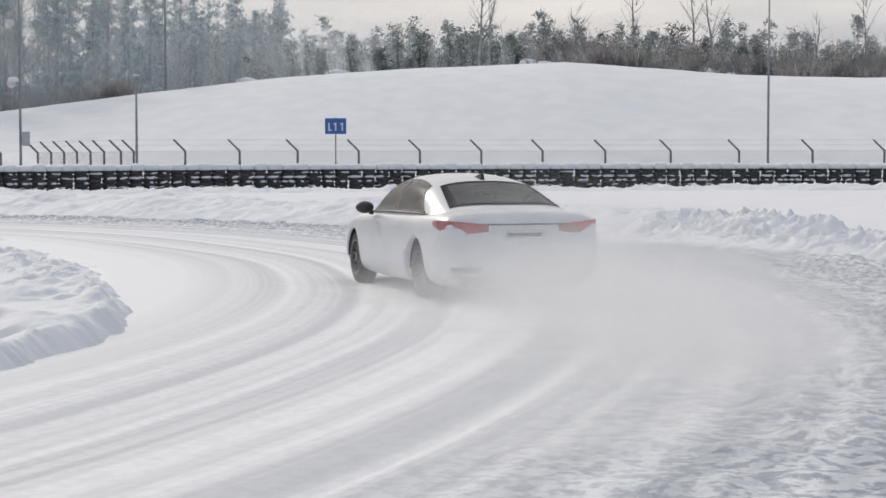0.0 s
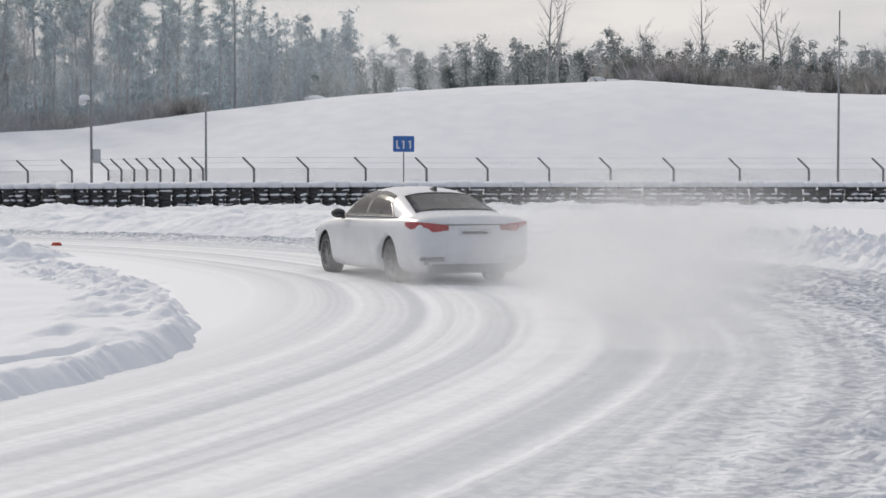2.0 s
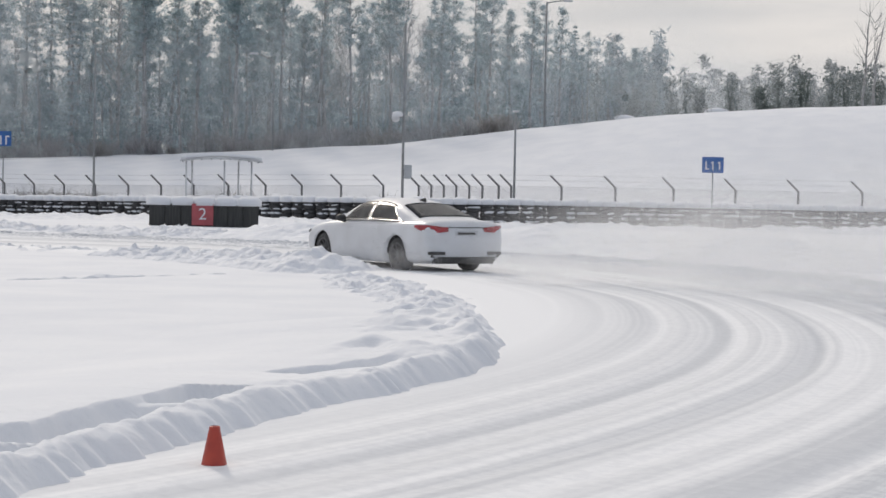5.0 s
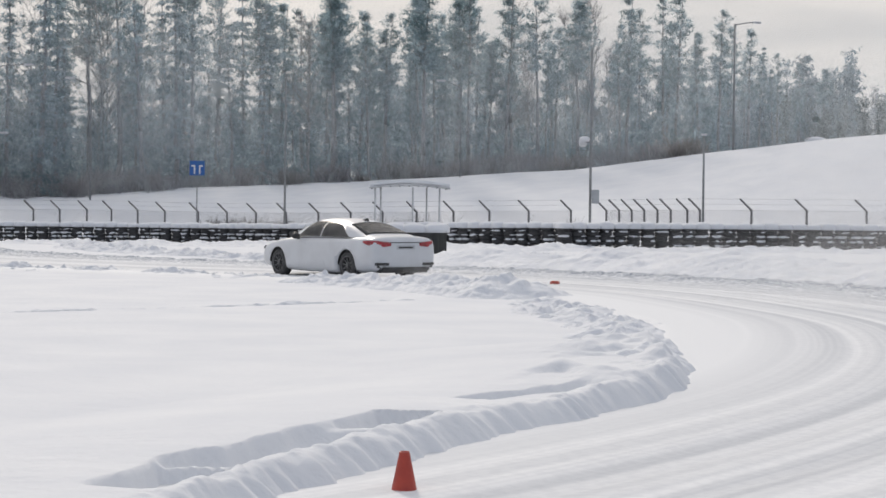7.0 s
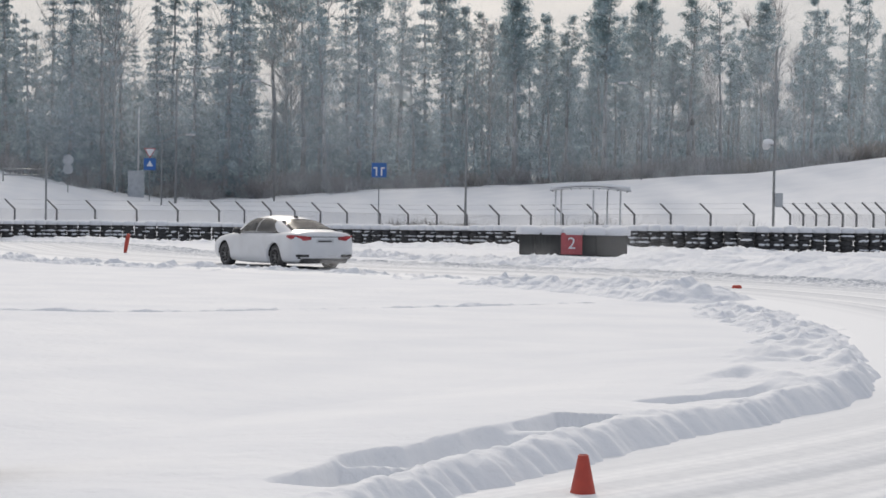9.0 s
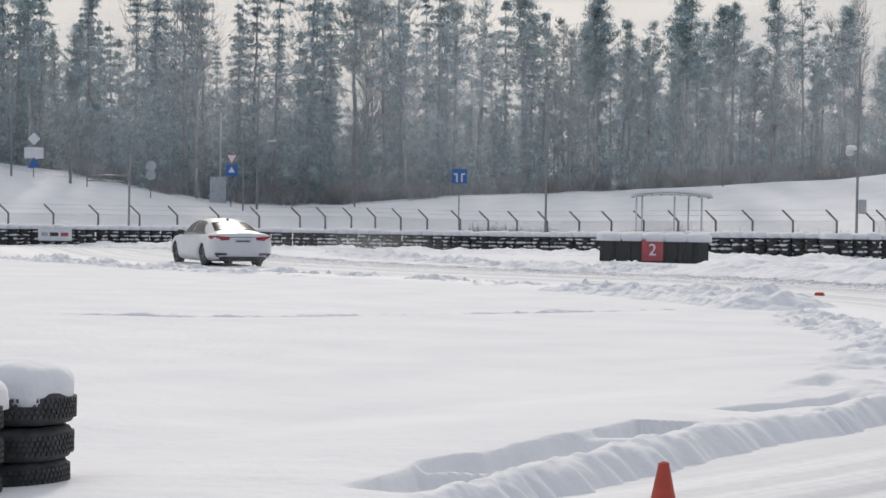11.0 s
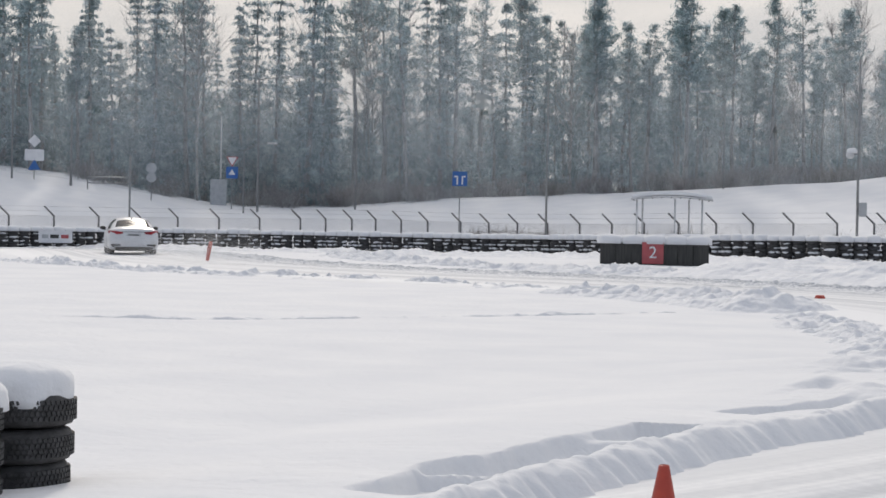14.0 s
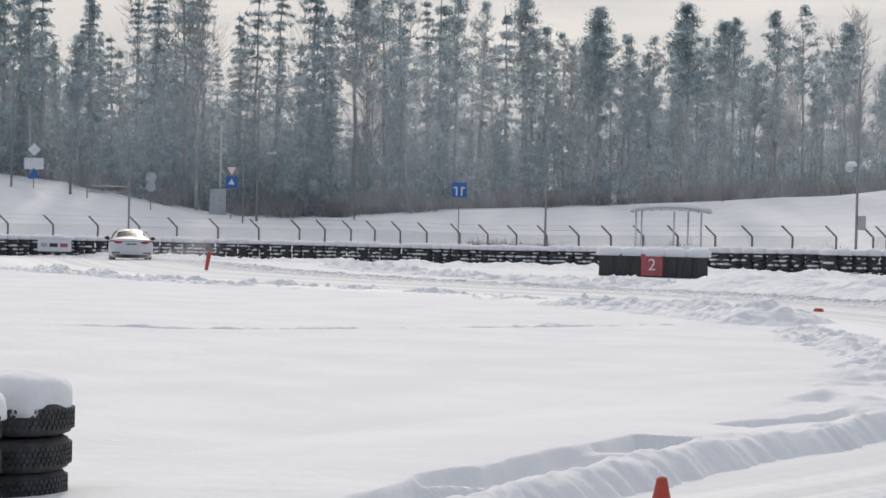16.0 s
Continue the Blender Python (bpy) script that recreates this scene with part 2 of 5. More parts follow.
def ground_z(x, y):
    """Height of the land: a flat track that sinks a little far off, and the snow hill behind the fence."""
    x, y = np.asarray(x, dtype=float), np.asarray(y, dtype=float)
    d, az = np.hypot(x, y), np.degrees(np.arctan2(-x, y))
    z = -0.45 * smooth_step((d - 70) / 35) * smooth_step((az - 6) / 20)
    crest = np.interp(az, CREST_AZ, CREST_H)
    foot = np.interp(az, [-20, 5, 14, 20, 40], [97, 97, 102, 107, 110])
    wave = 0.7 * fractal(x / 14, y / 14, 3, 5) - 0.35
    rise = smooth_step((d - foot) / 36) * smooth_step((75 - np.abs(az)) / 10)
    z = z + (crest - z + 0.5 * wave) * rise
    return z - 0.0009 * np.maximum(d - 160, 0) * rise


def place_z(x, y):
    return float(ground_z(x, y))


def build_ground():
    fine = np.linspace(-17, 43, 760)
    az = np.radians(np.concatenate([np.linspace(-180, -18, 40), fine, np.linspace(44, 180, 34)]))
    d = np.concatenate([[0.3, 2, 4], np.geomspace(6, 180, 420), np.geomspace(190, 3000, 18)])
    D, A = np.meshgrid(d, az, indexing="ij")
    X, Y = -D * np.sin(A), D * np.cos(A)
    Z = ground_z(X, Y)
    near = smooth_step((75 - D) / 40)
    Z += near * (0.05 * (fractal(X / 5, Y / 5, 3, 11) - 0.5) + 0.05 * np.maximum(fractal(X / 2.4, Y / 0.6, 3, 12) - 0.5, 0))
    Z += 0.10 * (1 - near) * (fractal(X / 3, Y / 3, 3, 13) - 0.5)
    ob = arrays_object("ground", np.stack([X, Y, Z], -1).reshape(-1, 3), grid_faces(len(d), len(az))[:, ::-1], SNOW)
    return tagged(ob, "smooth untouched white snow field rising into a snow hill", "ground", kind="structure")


def curve_points(pts, step):
    """A smooth line through pts, in even steps: places, directions and running length."""
    p = np.array(pts, dtype=float)
    t = np.arange(len(p))
    fine = np.linspace(0, len(p) - 1, 60 * len(p))
    i = np.clip(fine.astype(int), 0, len(p) - 2)
    u = (fine - i)[:, None]
    p0, p1, p2, p3 = p[np.maximum(i - 1, 0)], p[i], p[i + 1], p[np.minimum(i + 2, len(p) - 1)]
    c = 0.5 * (2 * p1 + (p2 - p0) * u + (2 * p0 - 5 * p1 + 4 * p2 - p3) * u ** 2 + (3 * p1 - p0 - 3 * p2 + p3) * u ** 3)
    s = np.concatenate([[0], np.cumsum(np.hypot(*np.diff(c, axis=0).T))])
    at = np.arange(0, s[-1], step)
    c = np.stack([np.interp(at, s, c[:, k]) for k in (0, 1)], -1)
    g = np.gradient(c, axis=0)
    return c, g / np.linalg.norm(g, axis=1)[:, None], at


ROAD_LINE = [(-9.5, -8), (-5.8, -1), (-2.7, 5), (-0.6, 10), (0.7, 15), (1.1, 19), (0.8, 23.5), (-0.3, 28.5), (-2.3, 33), (-5.3, 37.8), (-9.6, 41.8), (-15.3, 44.9), (-22, 46.6), (-29, 49.5), (-36, 54.5), (-44, 63), (-54, 73), (-70, 84)]
ROAD_HALF = 5.6


def build_road():
    c, g, s = curve_points(ROAD_LINE, 0.09)
    share = np.linspace(0, 1, 330)
    S, V = np.meshgrid(s, share, indexing="ij")
    reach = np.interp(S, [0, 31, 44], [10.5, 10.5, ROAD_HALF + 0.2])
    U = -ROAD_HALF + V * (ROAD_HALF + reach)
    side = np.stack([g[:, 1], -g[:, 0]], -1)
    X, Y = c[:, 0, None] + side[:, 0, None] * U, c[:, 1, None] + side[:, 1, None] * U
    drift = 2.4 * (fractal(S / 26, S * 0 + 3.3, 2, 21) - 0.5)
    worn = smooth_step((U + ROAD_HALF - 1.9) / 1.2)
    rut = fractal((U + drift) / 0.95, S / 70, 3, 22) - 0.5
    fine_rut = fractal((U + 0.8 * drift) / 0.16, S / 40, 2, 23) - 0.5
    groove = np.maximum(0.10 - np.abs(fractal((U + 1.3 * drift) / 0.8, S / 60, 2, 27) - 0.5), 0) * 10
    crumb = fractal(X / 0.3, Y / 0.3, 3, 24)
    patch = smooth_step((fractal(X / 2.2, Y / 2.2, 2, 25) - 0.34) / 0.2)
    right = smooth_step((U - 0.2) / 2.4) * (0.35 + 0.65 * patch)
    loose = 0.05 + 0.95 * right
    rough = worn * (0.07 * rut + 0.016 * fine_rut - 0.022 * groove) + 0.2 * loose * worn * np.maximum(crumb - 0.45, 0)
    edge = smooth_step((U + ROAD_HALF) / 0.7) * smooth_step((reach - U) / 2.2)
    Z = ground_z(X, Y) - 0.05 + 0.10 * edge + rough
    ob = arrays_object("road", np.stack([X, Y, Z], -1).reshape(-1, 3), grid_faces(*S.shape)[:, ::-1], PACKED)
    corner = np.empty(len(ob.data.loops), dtype=np.int32)
    ob.data.loops.foreach_get("vertex_index", corner)
    for name, a in (("along", U + drift), ("across", U)):
        layer = ob.data.uv_layers.new(name=name)
        layer.data.foreach_set("uv", np.stack([a.ravel()[corner], S.ravel()[corner]], -1).astype(np.float32).ravel())
    return tagged(ob, "curving race track of packed grey-white snow with tyre ruts", "road", kind="structure")


def build_bank(label, line, width, height, lump, seed, step=0.07, across=46, skew=0.0, rib=0.0, ragged=1.0):
    """A ploughed bank of snow along a line, with lumps, clods and slide marks down its steeper side."""
    c, g, s = curve_points(line, step)
    u = np.linspace(-1, 1, across)
    S, U = np.meshgrid(s, u, indexing="ij")
    wide = width * (0.8 + 0.5 * fractal(S / 2.3, S * 0, 2, seed))
    side = np.stack([g[:, 1], -g[:, 0]], -1)
    X, Y = c[:, 0, None] + side[:, 0, None] * U * wide, c[:, 1, None] + side[:, 1, None] * U * wide
    ends = smooth_step(S / 1.5) * smooth_step((s[-1] - S) / 1.5)
    peak = np.clip(1 - np.abs((U - skew) / np.where(U > skew, 1 - skew, 1 + skew)) ** 1.6, 0, 1)
    tall = height * ends * (1 + ragged * (fractal(S / 1.5, U * 0.6 + 9, 3, seed + 1) - 0.5) * 1.7)
    big = fractal(X / 0.8, Y / 0.8, 2, seed + 3) - 0.5
    clods = 0.6 - np.abs(fractal(X / 0.36, Y / 0.36, 3, seed + 2) - 0.5) * 3
    crust = np.maximum(fractal(X / 0.16, Y / 0.16, 2, seed + 5) - 0.52, 0)
    ribs = (fractal(S / 0.2, U * 0.4, 2, seed + 4) - 0.5) * np.clip(U - skew + 0.25, 0, 1)
    Z = ground_z(X, Y) - 0.06 + tall * peak ** 0.8 + (peak ** 0.5) * ends * (lump * (1.3 * big + 0.6 * clods + 1.5 * crust) + rib * ribs)
    ob = arrays_object("snow_bank", np.stack([X, Y, Z], -1).reshape(-1, 3), grid_faces(*S.shape)[:, ::-1], CLODS)
    return tagged(ob, label, "snow bank", "ploughed snow banks")


def build_snow_edge():
    """The cut edge of the deep infield snow: a ribbed face to the track, a crest, broken troughs behind it, then level snow."""
    c, g, s = curve_points([(-4.65, 6.4), (-4.3, 7.5), (-4.15, 8.88), (-4.1, 10.08), (-4.0, 10.75), (-3.9, 11.71), (-3.74, 13.07), (-3.45, 14.2), (-3.22, 15.5), (-3.18, 17.0), (-3.4, 18.6), (-4.0, 20.6), (-4.6, 22.6)], 0.03)
    u = np.concatenate([np.linspace(-0.55, 0.2, 42), np.linspace(0.22, 1.35, 46), np.linspace(1.42, 4.6, 24)])
    S, U = np.meshgrid(s, u, indexing="ij")
    end = s[-1]
    away = np.stack([-g[:, 1], g[:, 0]], -1)
    bow = 0.10 * (fractal(S / 1.6, S * 0 + 2, 3, 71) - 0.5)
    X, Y = c[:, 0, None] + away[:, 0, None] * (U + bow), c[:, 1, None] + away[:, 1, None] * (U + bow)
    tall = 0.25 + 0.07 * (fractal(S / 0.9, S * 0 + 5, 3, 72) - 0.5)
    slope = np.clip((U + 0.36 + 0.12 * (fractal(S / 0.5, U * 0 + 1, 3, 73) - 0.5)) / 0.36, 0, 1)
    face = smooth_step(slope) * 0.6 + slope * 0.4
    ribs = (np.abs(fractal(S / 0.17, U * 0.5, 2, 74) - 0.5) - 0.12) * np.clip(4 * slope * (1 - slope), 0, 1)
    level = tall * smooth_step((4.4 - U) / 3.9) ** 0.9
    gap = np.interp(S, [2.6, 4.6, 5.6, 6.3, 6.7], [0.6, 0.72, 0.58, 0.6, 0.1]) + 0.25 * (fractal(S / 0.55, S * 0 + 7, 3, 75) - 0.5)
    deep = smooth_step((S - 2.5) / 0.3) * smooth_step((6.8 - S) / 0.3)
    deep = deep * (0.3 + 0.7 * smooth_step((np.abs(fractal(S / 0.9 + U * 0.5, U * 0.35, 2, 76) - 0.5) - 0.015) / 0.06)) * (0.75 + 0.5 * fractal(X / 0.35, Y / 0.35, 2, 82))
    late = smooth_step((S - 7.5) / 0.3) * smooth_step((9.4 - S) / 0.3)
    gap2 = np.interp(S, [7.6, 9.2], [0.85, 0.42]) + 0.12 * (fractal(S / 0.5, S * 0 + 4, 2, 77) - 0.5)
    trough = 0.17 * deep * smooth_step((U - 0.06) / 0.28) * smooth_step((gap - U) / 0.10)
    trough = trough + 0.10 * late * smooth_step((U - gap2 + 0.4) / 0.3) * smooth_step((gap2 - U) / 0.09)
    crest = np.exp(-((U - 0.02) / 0.16) ** 2)
    rough = crest * (0.10 * (fractal(X / 0.3, Y / 0.3, 3, 78) - 0.45) + 0.05 * np.maximum(fractal(X / 0.1, Y / 0.1, 2, 79) - 0.5, 0))
    rough = rough + 0.035 * np.maximum(fractal(X / 0.25, Y / 0.25, 3, 80) - 0.6, 0) * smooth_step((1.6 - U) / 1.0)
    far_lumps = smooth_step((S - 8.3) / 2.5) * smooth_step((1.5 - U) / 0.8) * 0.34 * np.maximum(fractal(X / 0.5, Y / 0.5, 3, 81) - 0.42, 0)
    ends = smooth_step(S / 0.8) * smooth_step((end - S) / 2.0)
    Z = ground_z(X, Y) - 0.05 + ends * np.where(U < 0, face, 1.0) * (level + rough + far_lumps) - ends * trough + 0.22 * ribs * ends
    Z -= 0.04 * smooth_step((U - 3.9) / 0.6)
    ob = arrays_object("snow_bank", np.stack([X, Y, Z], -1).reshape(-1, 3), grid_faces(*S.shape), SNOW)
    return tagged(ob, "cut edge of deep infield snow with a ribbed face", "snow bank", "ploughed snow banks")


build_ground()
build_road()
build_snow_edge()
build_bank("heaped end of the ploughed snow bank", [(-3.4, 17.4), (-3.75, 19.4), (-4.2, 21.4), (-4.8, 23.4)], 0.62, 0.27, 0.12, 33, step=0.03, across=60)
build_bank("scattered broken snow clods at the end of the infield", [(-4.7, 22.6), (-5.3, 25.6), (-6.4, 28.2), (-7.6, 31.0), (-8.7, 33.4)], 0.85, 0.08, 0.17, 37, step=0.04)
build_bank("pile of broken snow beside the packed track", [(-8.4, 33.2), (-10.2, 35.6), (-12.8, 38.0), (-16.2, 39.9)], 1.25, 0.24, 0.2, 39, step=0.05)
build_bank("low row of snow clods along the track", [(-15.5, 40.2), (-20, 41.8), (-24, 42.6), (-28, 43.6), (-33, 45.6), (-39, 49.3)], 0.9, 0.07, 0.23, 41)
build_bank("tall ploughed snow bank along the outside of the bend", [(5.5, 38.0), (2.2, 41.8), (-2.5, 44.6), (-7.5, 48.0), (-12.5, 51.3), (-17.5, 53.8)], 2.0, 0.52, 0.10, 43, skew=0.3, rib=0.08, ragged=0.6)
build_bank("rough bank of broken snow clods beside the track", [(14.5, 25.2), (9.5, 28.4), (7.0, 31.4), (5.7, 35.2), (4.6, 40.0)], 1.7, 0.48, 0.30, 47, step=0.04, across=80, skew=0.15, rib=0.3)
build_bank("low bank of ploughed snow beyond the track", [(-16.5, 53.6), (-22, 55.5), (-28, 59.0), (-33, 63.5), (-38, 71)], 1.5, 0.12, 0.24, 53)
build_bank("snow bank in front of the tyre barrier", [(24, 85), (14, 84.5), (4, 82.5), (-6, 80.5), (-18, 76.5), (-27, 79), (-34, 86), (-44, 92), (-56, 88), (-70, 80)], 1.8, 0.18, 0.2, 59, step=0.16, across=30)
build_bank("long thin crack across the smooth snow of the infield", [(-21, 22.6), (-18.6, 23.7), (-16.6, 24.4), (-15.0, 26.0), (-13.0, 28.8), (-11.5, 31.4), (-10.0, 33.4)], 0.3, 0.075, 0.05, 61, step=0.06, across=26, skew=0.6)


# ---- tyre barrier ----
def tyre_bm(r, w, sides=18):
    """A car tyre lying flat, its foot at z 0."""
    pr = [(r * 0.60, 0.02 * w), (r * 0.80, -0.0), (r * 0.95, 0.09 * w), (r, 0.25 * w), (r, 0.75 * w), (r * 0.95, 0.91 * w), (r * 0.80, w), (r * 0.60, 0.98 * w), (r * 0.56, 0.8 * w), (r * 0.56, 0.2 * w)]
    return spun(pr, sides, closed=True)


def cap_bm(rx, ry, h, seed, cuts=(14, 7)):
    """A pillow of settled snow, flat below."""
    bm = bmesh.new()
    bmesh.ops.create_uvsphere(bm, u_segments=cuts[0], v_segments=cuts[1], radius=1.0)
    for v in bm.verts:
        x, y, z = v.co
        k = max(abs(x), abs(y), 1e-6) / max(math.hypot(x, y), 1e-6)
        sq = 1 + 0.25 * (1 / max(k, 0.7) - 1)
        wob = 1 + 0.10 * noise.noise(Vector((x * 1.7 + seed, y * 1.7, z)))
        v.co = (x * rx * sq * wob, y * ry * sq * wob, (0 if z < 0 else h * (z ** 0.55)) * wob - (0.05 if z < -0.1 else 0))
    return bm


def barrier_line(rows, pitch):
    c, g, s = curve_points([spot(a, d) for a, d in rows], pitch)
    return [(x, y, math.degrees(math.atan2(gy, gx))) for (x, y), (gx, gy) in zip(c, g)]


def snow_bits(seed):
    """Snow lodged between the tyres of a column."""
    rnd, bm = random.Random(seed), bmesh.new()
    for k in range(rnd.randint(1, 4)):
        a = rnd.uniform(-2.6, -0.5)
        bmesh.ops.create_icosphere(bm, subdivisions=2, radius=1.0, matrix=pose(0.29 * math.cos(a), 0.29 * math.sin(a), 0.2 * rnd.randint(1, 4) + 0.01, 0, rnd.uniform(-12, 12), math.degrees(a) + 90) @ Matrix.Diagonal((rnd.uniform(0.07, 0.2), 0.08, rnd.uniform(0.025, 0.06), 1)))
    me = bpy.data.meshes.new("lodged_snow")
    bm.to_mesh(me)
    bm.free()
    me.materials.append(SNOW)
    me.shade_smooth()
    return me


def plain_mesh(name, bm, mat):
    me = bpy.data.meshes.new(name)
    bm.to_mesh(me)
    bm.free()
    me.materials.append(mat)
    me.shade_smooth()
    return me


def joined(name, mat, pieces):
    """One mesh out of many placed copies of given meshes."""
    vs, fs, n = [], [], 0
    for me, m in pieces:
        v = np.empty(len(me.vertices) * 3, dtype=np.float32)
        me.vertices.foreach_get("co", v)
        v = v.reshape(-1, 3) @ np.array(m.to_3x3()).T + np.array(m.translation)
        me.calc_loop_triangles()
        f = np.empty(len(me.loop_triangles) * 3, dtype=np.int32)
        me.loop_triangles.foreach_get("vertices", f)
        vs.append(v)
        fs.append(f.reshape(-1, 3) + n)
        n += len(v)
    return arrays_object(name, np.concatenate(vs), np.concatenate(fs), mat)


TYRE = plain_mesh("tyre", tyre_bm(0.31, 0.2, 14), RUBBER)
BITS = [snow_bits(90 + i) for i in range(9)]
CAPS = [plain_mesh("snow_cap", cap_bm(0.36, 0.42, 0.24, k * 3.7, (12, 8)), SNOW) for k in range(6)]


def tyre_barrier(label, rows, seed, single):
    """A wall of tyre columns under snow caps. single: how many columns have loose tyres of their own."""
    rnd = random.Random(seed)
    posts = barrier_line(rows, 0.63)
    wall = tagged(new("tyre_barrier"), label, "tyre barrier", "tyre barriers round the track")
    wall.location = (posts[0][0], posts[0][1], place_z(posts[0][0], posts[0][1]))
    back = wall.matrix_basis.inverted()
    rest, bits = [], []
    for n, (x, y, turn) in enumerate(posts):
        base = back @ Matrix.Translation((x, y, place_z(x, y) - 0.02)) @ pose(0, 0, 0, 0, 0, turn + 180)
        for k in range(5):
            m = base @ pose(rnd.uniform(-0.04, 0.04), rnd.uniform(-0.04, 0.04), 0.2 * k, rnd.uniform(-2, 2), rnd.uniform(-2, 2), rnd.uniform(0, 90))
            if n < single:
                ob = new("tyre", TYRE)
                ob.parent, ob.matrix_basis = wall, m
            else:
                rest.append((TYRE, m))
        cap = new("snow_cap", rnd.choice(CAPS))
        cap.parent, cap.matrix_basis = wall, base @ pose(0, 0, 0.98, 0, 0, rnd.uniform(-8, 8)) @ Matrix.Diagonal((1, 1, rnd.uniform(0.8, 1.15), 1))
        for k in range(2):
            bits.append((rnd.choice(BITS), base @ pose(0, 0, 0, 0, 0, rnd.uniform(-30, 30))))
    for name, mat, pieces in (("tyre_rest", RUBBER, rest), ("lodged_snow", SNOW, bits)):
        if pieces:
            ob = tagged(joined(name, mat, pieces), "", kind="stuff")
            ob.parent = wall
    return wall


tyre_barrier("long wall of stacked black tyres capped with pillows of snow", [(-18, 92), (-13, 90), (-9, 89), (-5, 88), (0, 86), (3, 85), (8, 83), (13.9, 80)], 1, 60)
tyre_barrier("far wall of stacked black tyres half buried in snow", [(13.2, 85), (16, 87), (18, 90), (20.5, 97), (25, 104), (29, 106), (33, 107), (38, 104), (43, 102)], 2, 0)


# ---- fence ----
def fence_post_bm():
    bm = bmesh.new()
    add_tube(bm, (0, 0, 0), (0, 0, 1.78), 0.055, sides=8)
    add_tube(bm, (0, 0, 1.75), (-0.55, 0, 2.3), 0.05, 0.045, sides=8)
    return bm


POST_ME = bpy.data.meshes.new("fence_post")
post_b = fence_post_bm()
post_b.to_mesh(POST_ME)
post_b.free()
POST_ME.materials.append(POST)


def fence(label, rows):
    """Posts with slanted arms, three rails of wire and a diamond mesh. rows: bearing and distance of each post."""
    spots = [spot(a, d) for a, d in rows]
    thing = tagged(new("wire_fence"), label, "fence", "fences behind the tyre barrier", kind="")
    x0, y0 = spots[0]
    thing.location = (x0, y0, place_z(x0, y0))
    off = Vector(thing.location)
    for x, y in spots:
        ob = new("fence_post", POST_ME)
        ob.parent = thing
        ob.location = Vector((x, y, place_z(x, y))) - off
        ob.rotation_euler = (0, 0, math.atan2(-x, y))
    wires = bmesh.new()

    def strand(a, b, r):
        add_tube(wires, a, b, r, sides=3)
    for (xa, ya), (xb, yb) in zip(spots, spots[1:]):
        a, b = Vector((xa, ya, place_z(xa, ya))) - off, Vector((xb, yb, place_z(xb, yb))) - off
        for h in (0.1, 0.95, 1.75):
            strand(a + Vector((0, 0, h)), b + Vector((0, 0, h)), 0.006)
        for u, h in ((-0.27, 2.03), (-0.53, 2.28)):
            strand(a + Vector((u, 0, h)), b + Vector((u, 0, h)), 0.006)
        n = max(2, int((b - a).length / 0.14))
        for k in range(-10, n):
            for way in (1, -1):
                lo, hi = k / n, (k + 10) / n
                if way < 0:
                    lo, hi = hi, lo
                z0, z1 = 0.1, 1.75
                f0, f1 = lo, hi
                if f0 != f1:
                    for end in (0, 1):
                        lim = min(max((f0, f1)[end], 0), 1)
                        zz = z0 + (z1 - z0) * (lim - lo) / (hi - lo)
                        if end == 0:
                            p0 = a.lerp(b, lim) + Vector((0, 0, zz))
                        else:
                            p1 = a.lerp(b, lim) + Vector((0, 0, zz))
                if (p1 - p0).length > 0.1:
                    strand(p0, p1, 0.006)
    part("wire_mesh", wires, WIRE, thing, "diamond wire mesh between the posts", smooth=False)
    return thing


fence("wire mesh fence with slanted post tops beside the snow hill", [(-17.6, 95), (-15.4, 95), (-13.25, 94.5), (-11.15, 94), (-8.97, 93.5), (-6.92, 93), (-4.94, 92.5), (-3.03, 92), (-1.16, 91.5), (0.72, 91), (2.59, 90.5), (4.45, 90), (6.21, 89.5), (7.85, 89), (9.39, 88.5)])
fence("short run of closely spaced wire fence posts", [(9.39, 89.2), (9.77, 90), (10.27, 91), (10.67, 92), (11.07, 93), (11.45, 94), (11.83, 95), (12.22, 96)])
fence("wire mesh fence with slanted post tops along a snowy road", [(13.3, 95.5), (14.59, 95.5), (15.79, 96), (16.89, 96.5), (18.02, 97.5), (19.06, 99), (20.04, 101), (21.02, 103), (22.0, 105), (22.92, 107), (23.8, 108.5), (24.66, 109.5), (25.67, 110.5), (26.48, 111.5), (27.26, 112), (27.99, 112), (28.79, 112), (29.56, 112)])
fence("wire mesh fence with slanted post tops below the low hill", [(29.56, 111.4), (30.8, 111), (32.03, 110.5), (33.27, 110), (34.4, 109.5), (35.63, 109), (36.95, 108), (38.27, 107), (39.6, 106), (41, 105)])


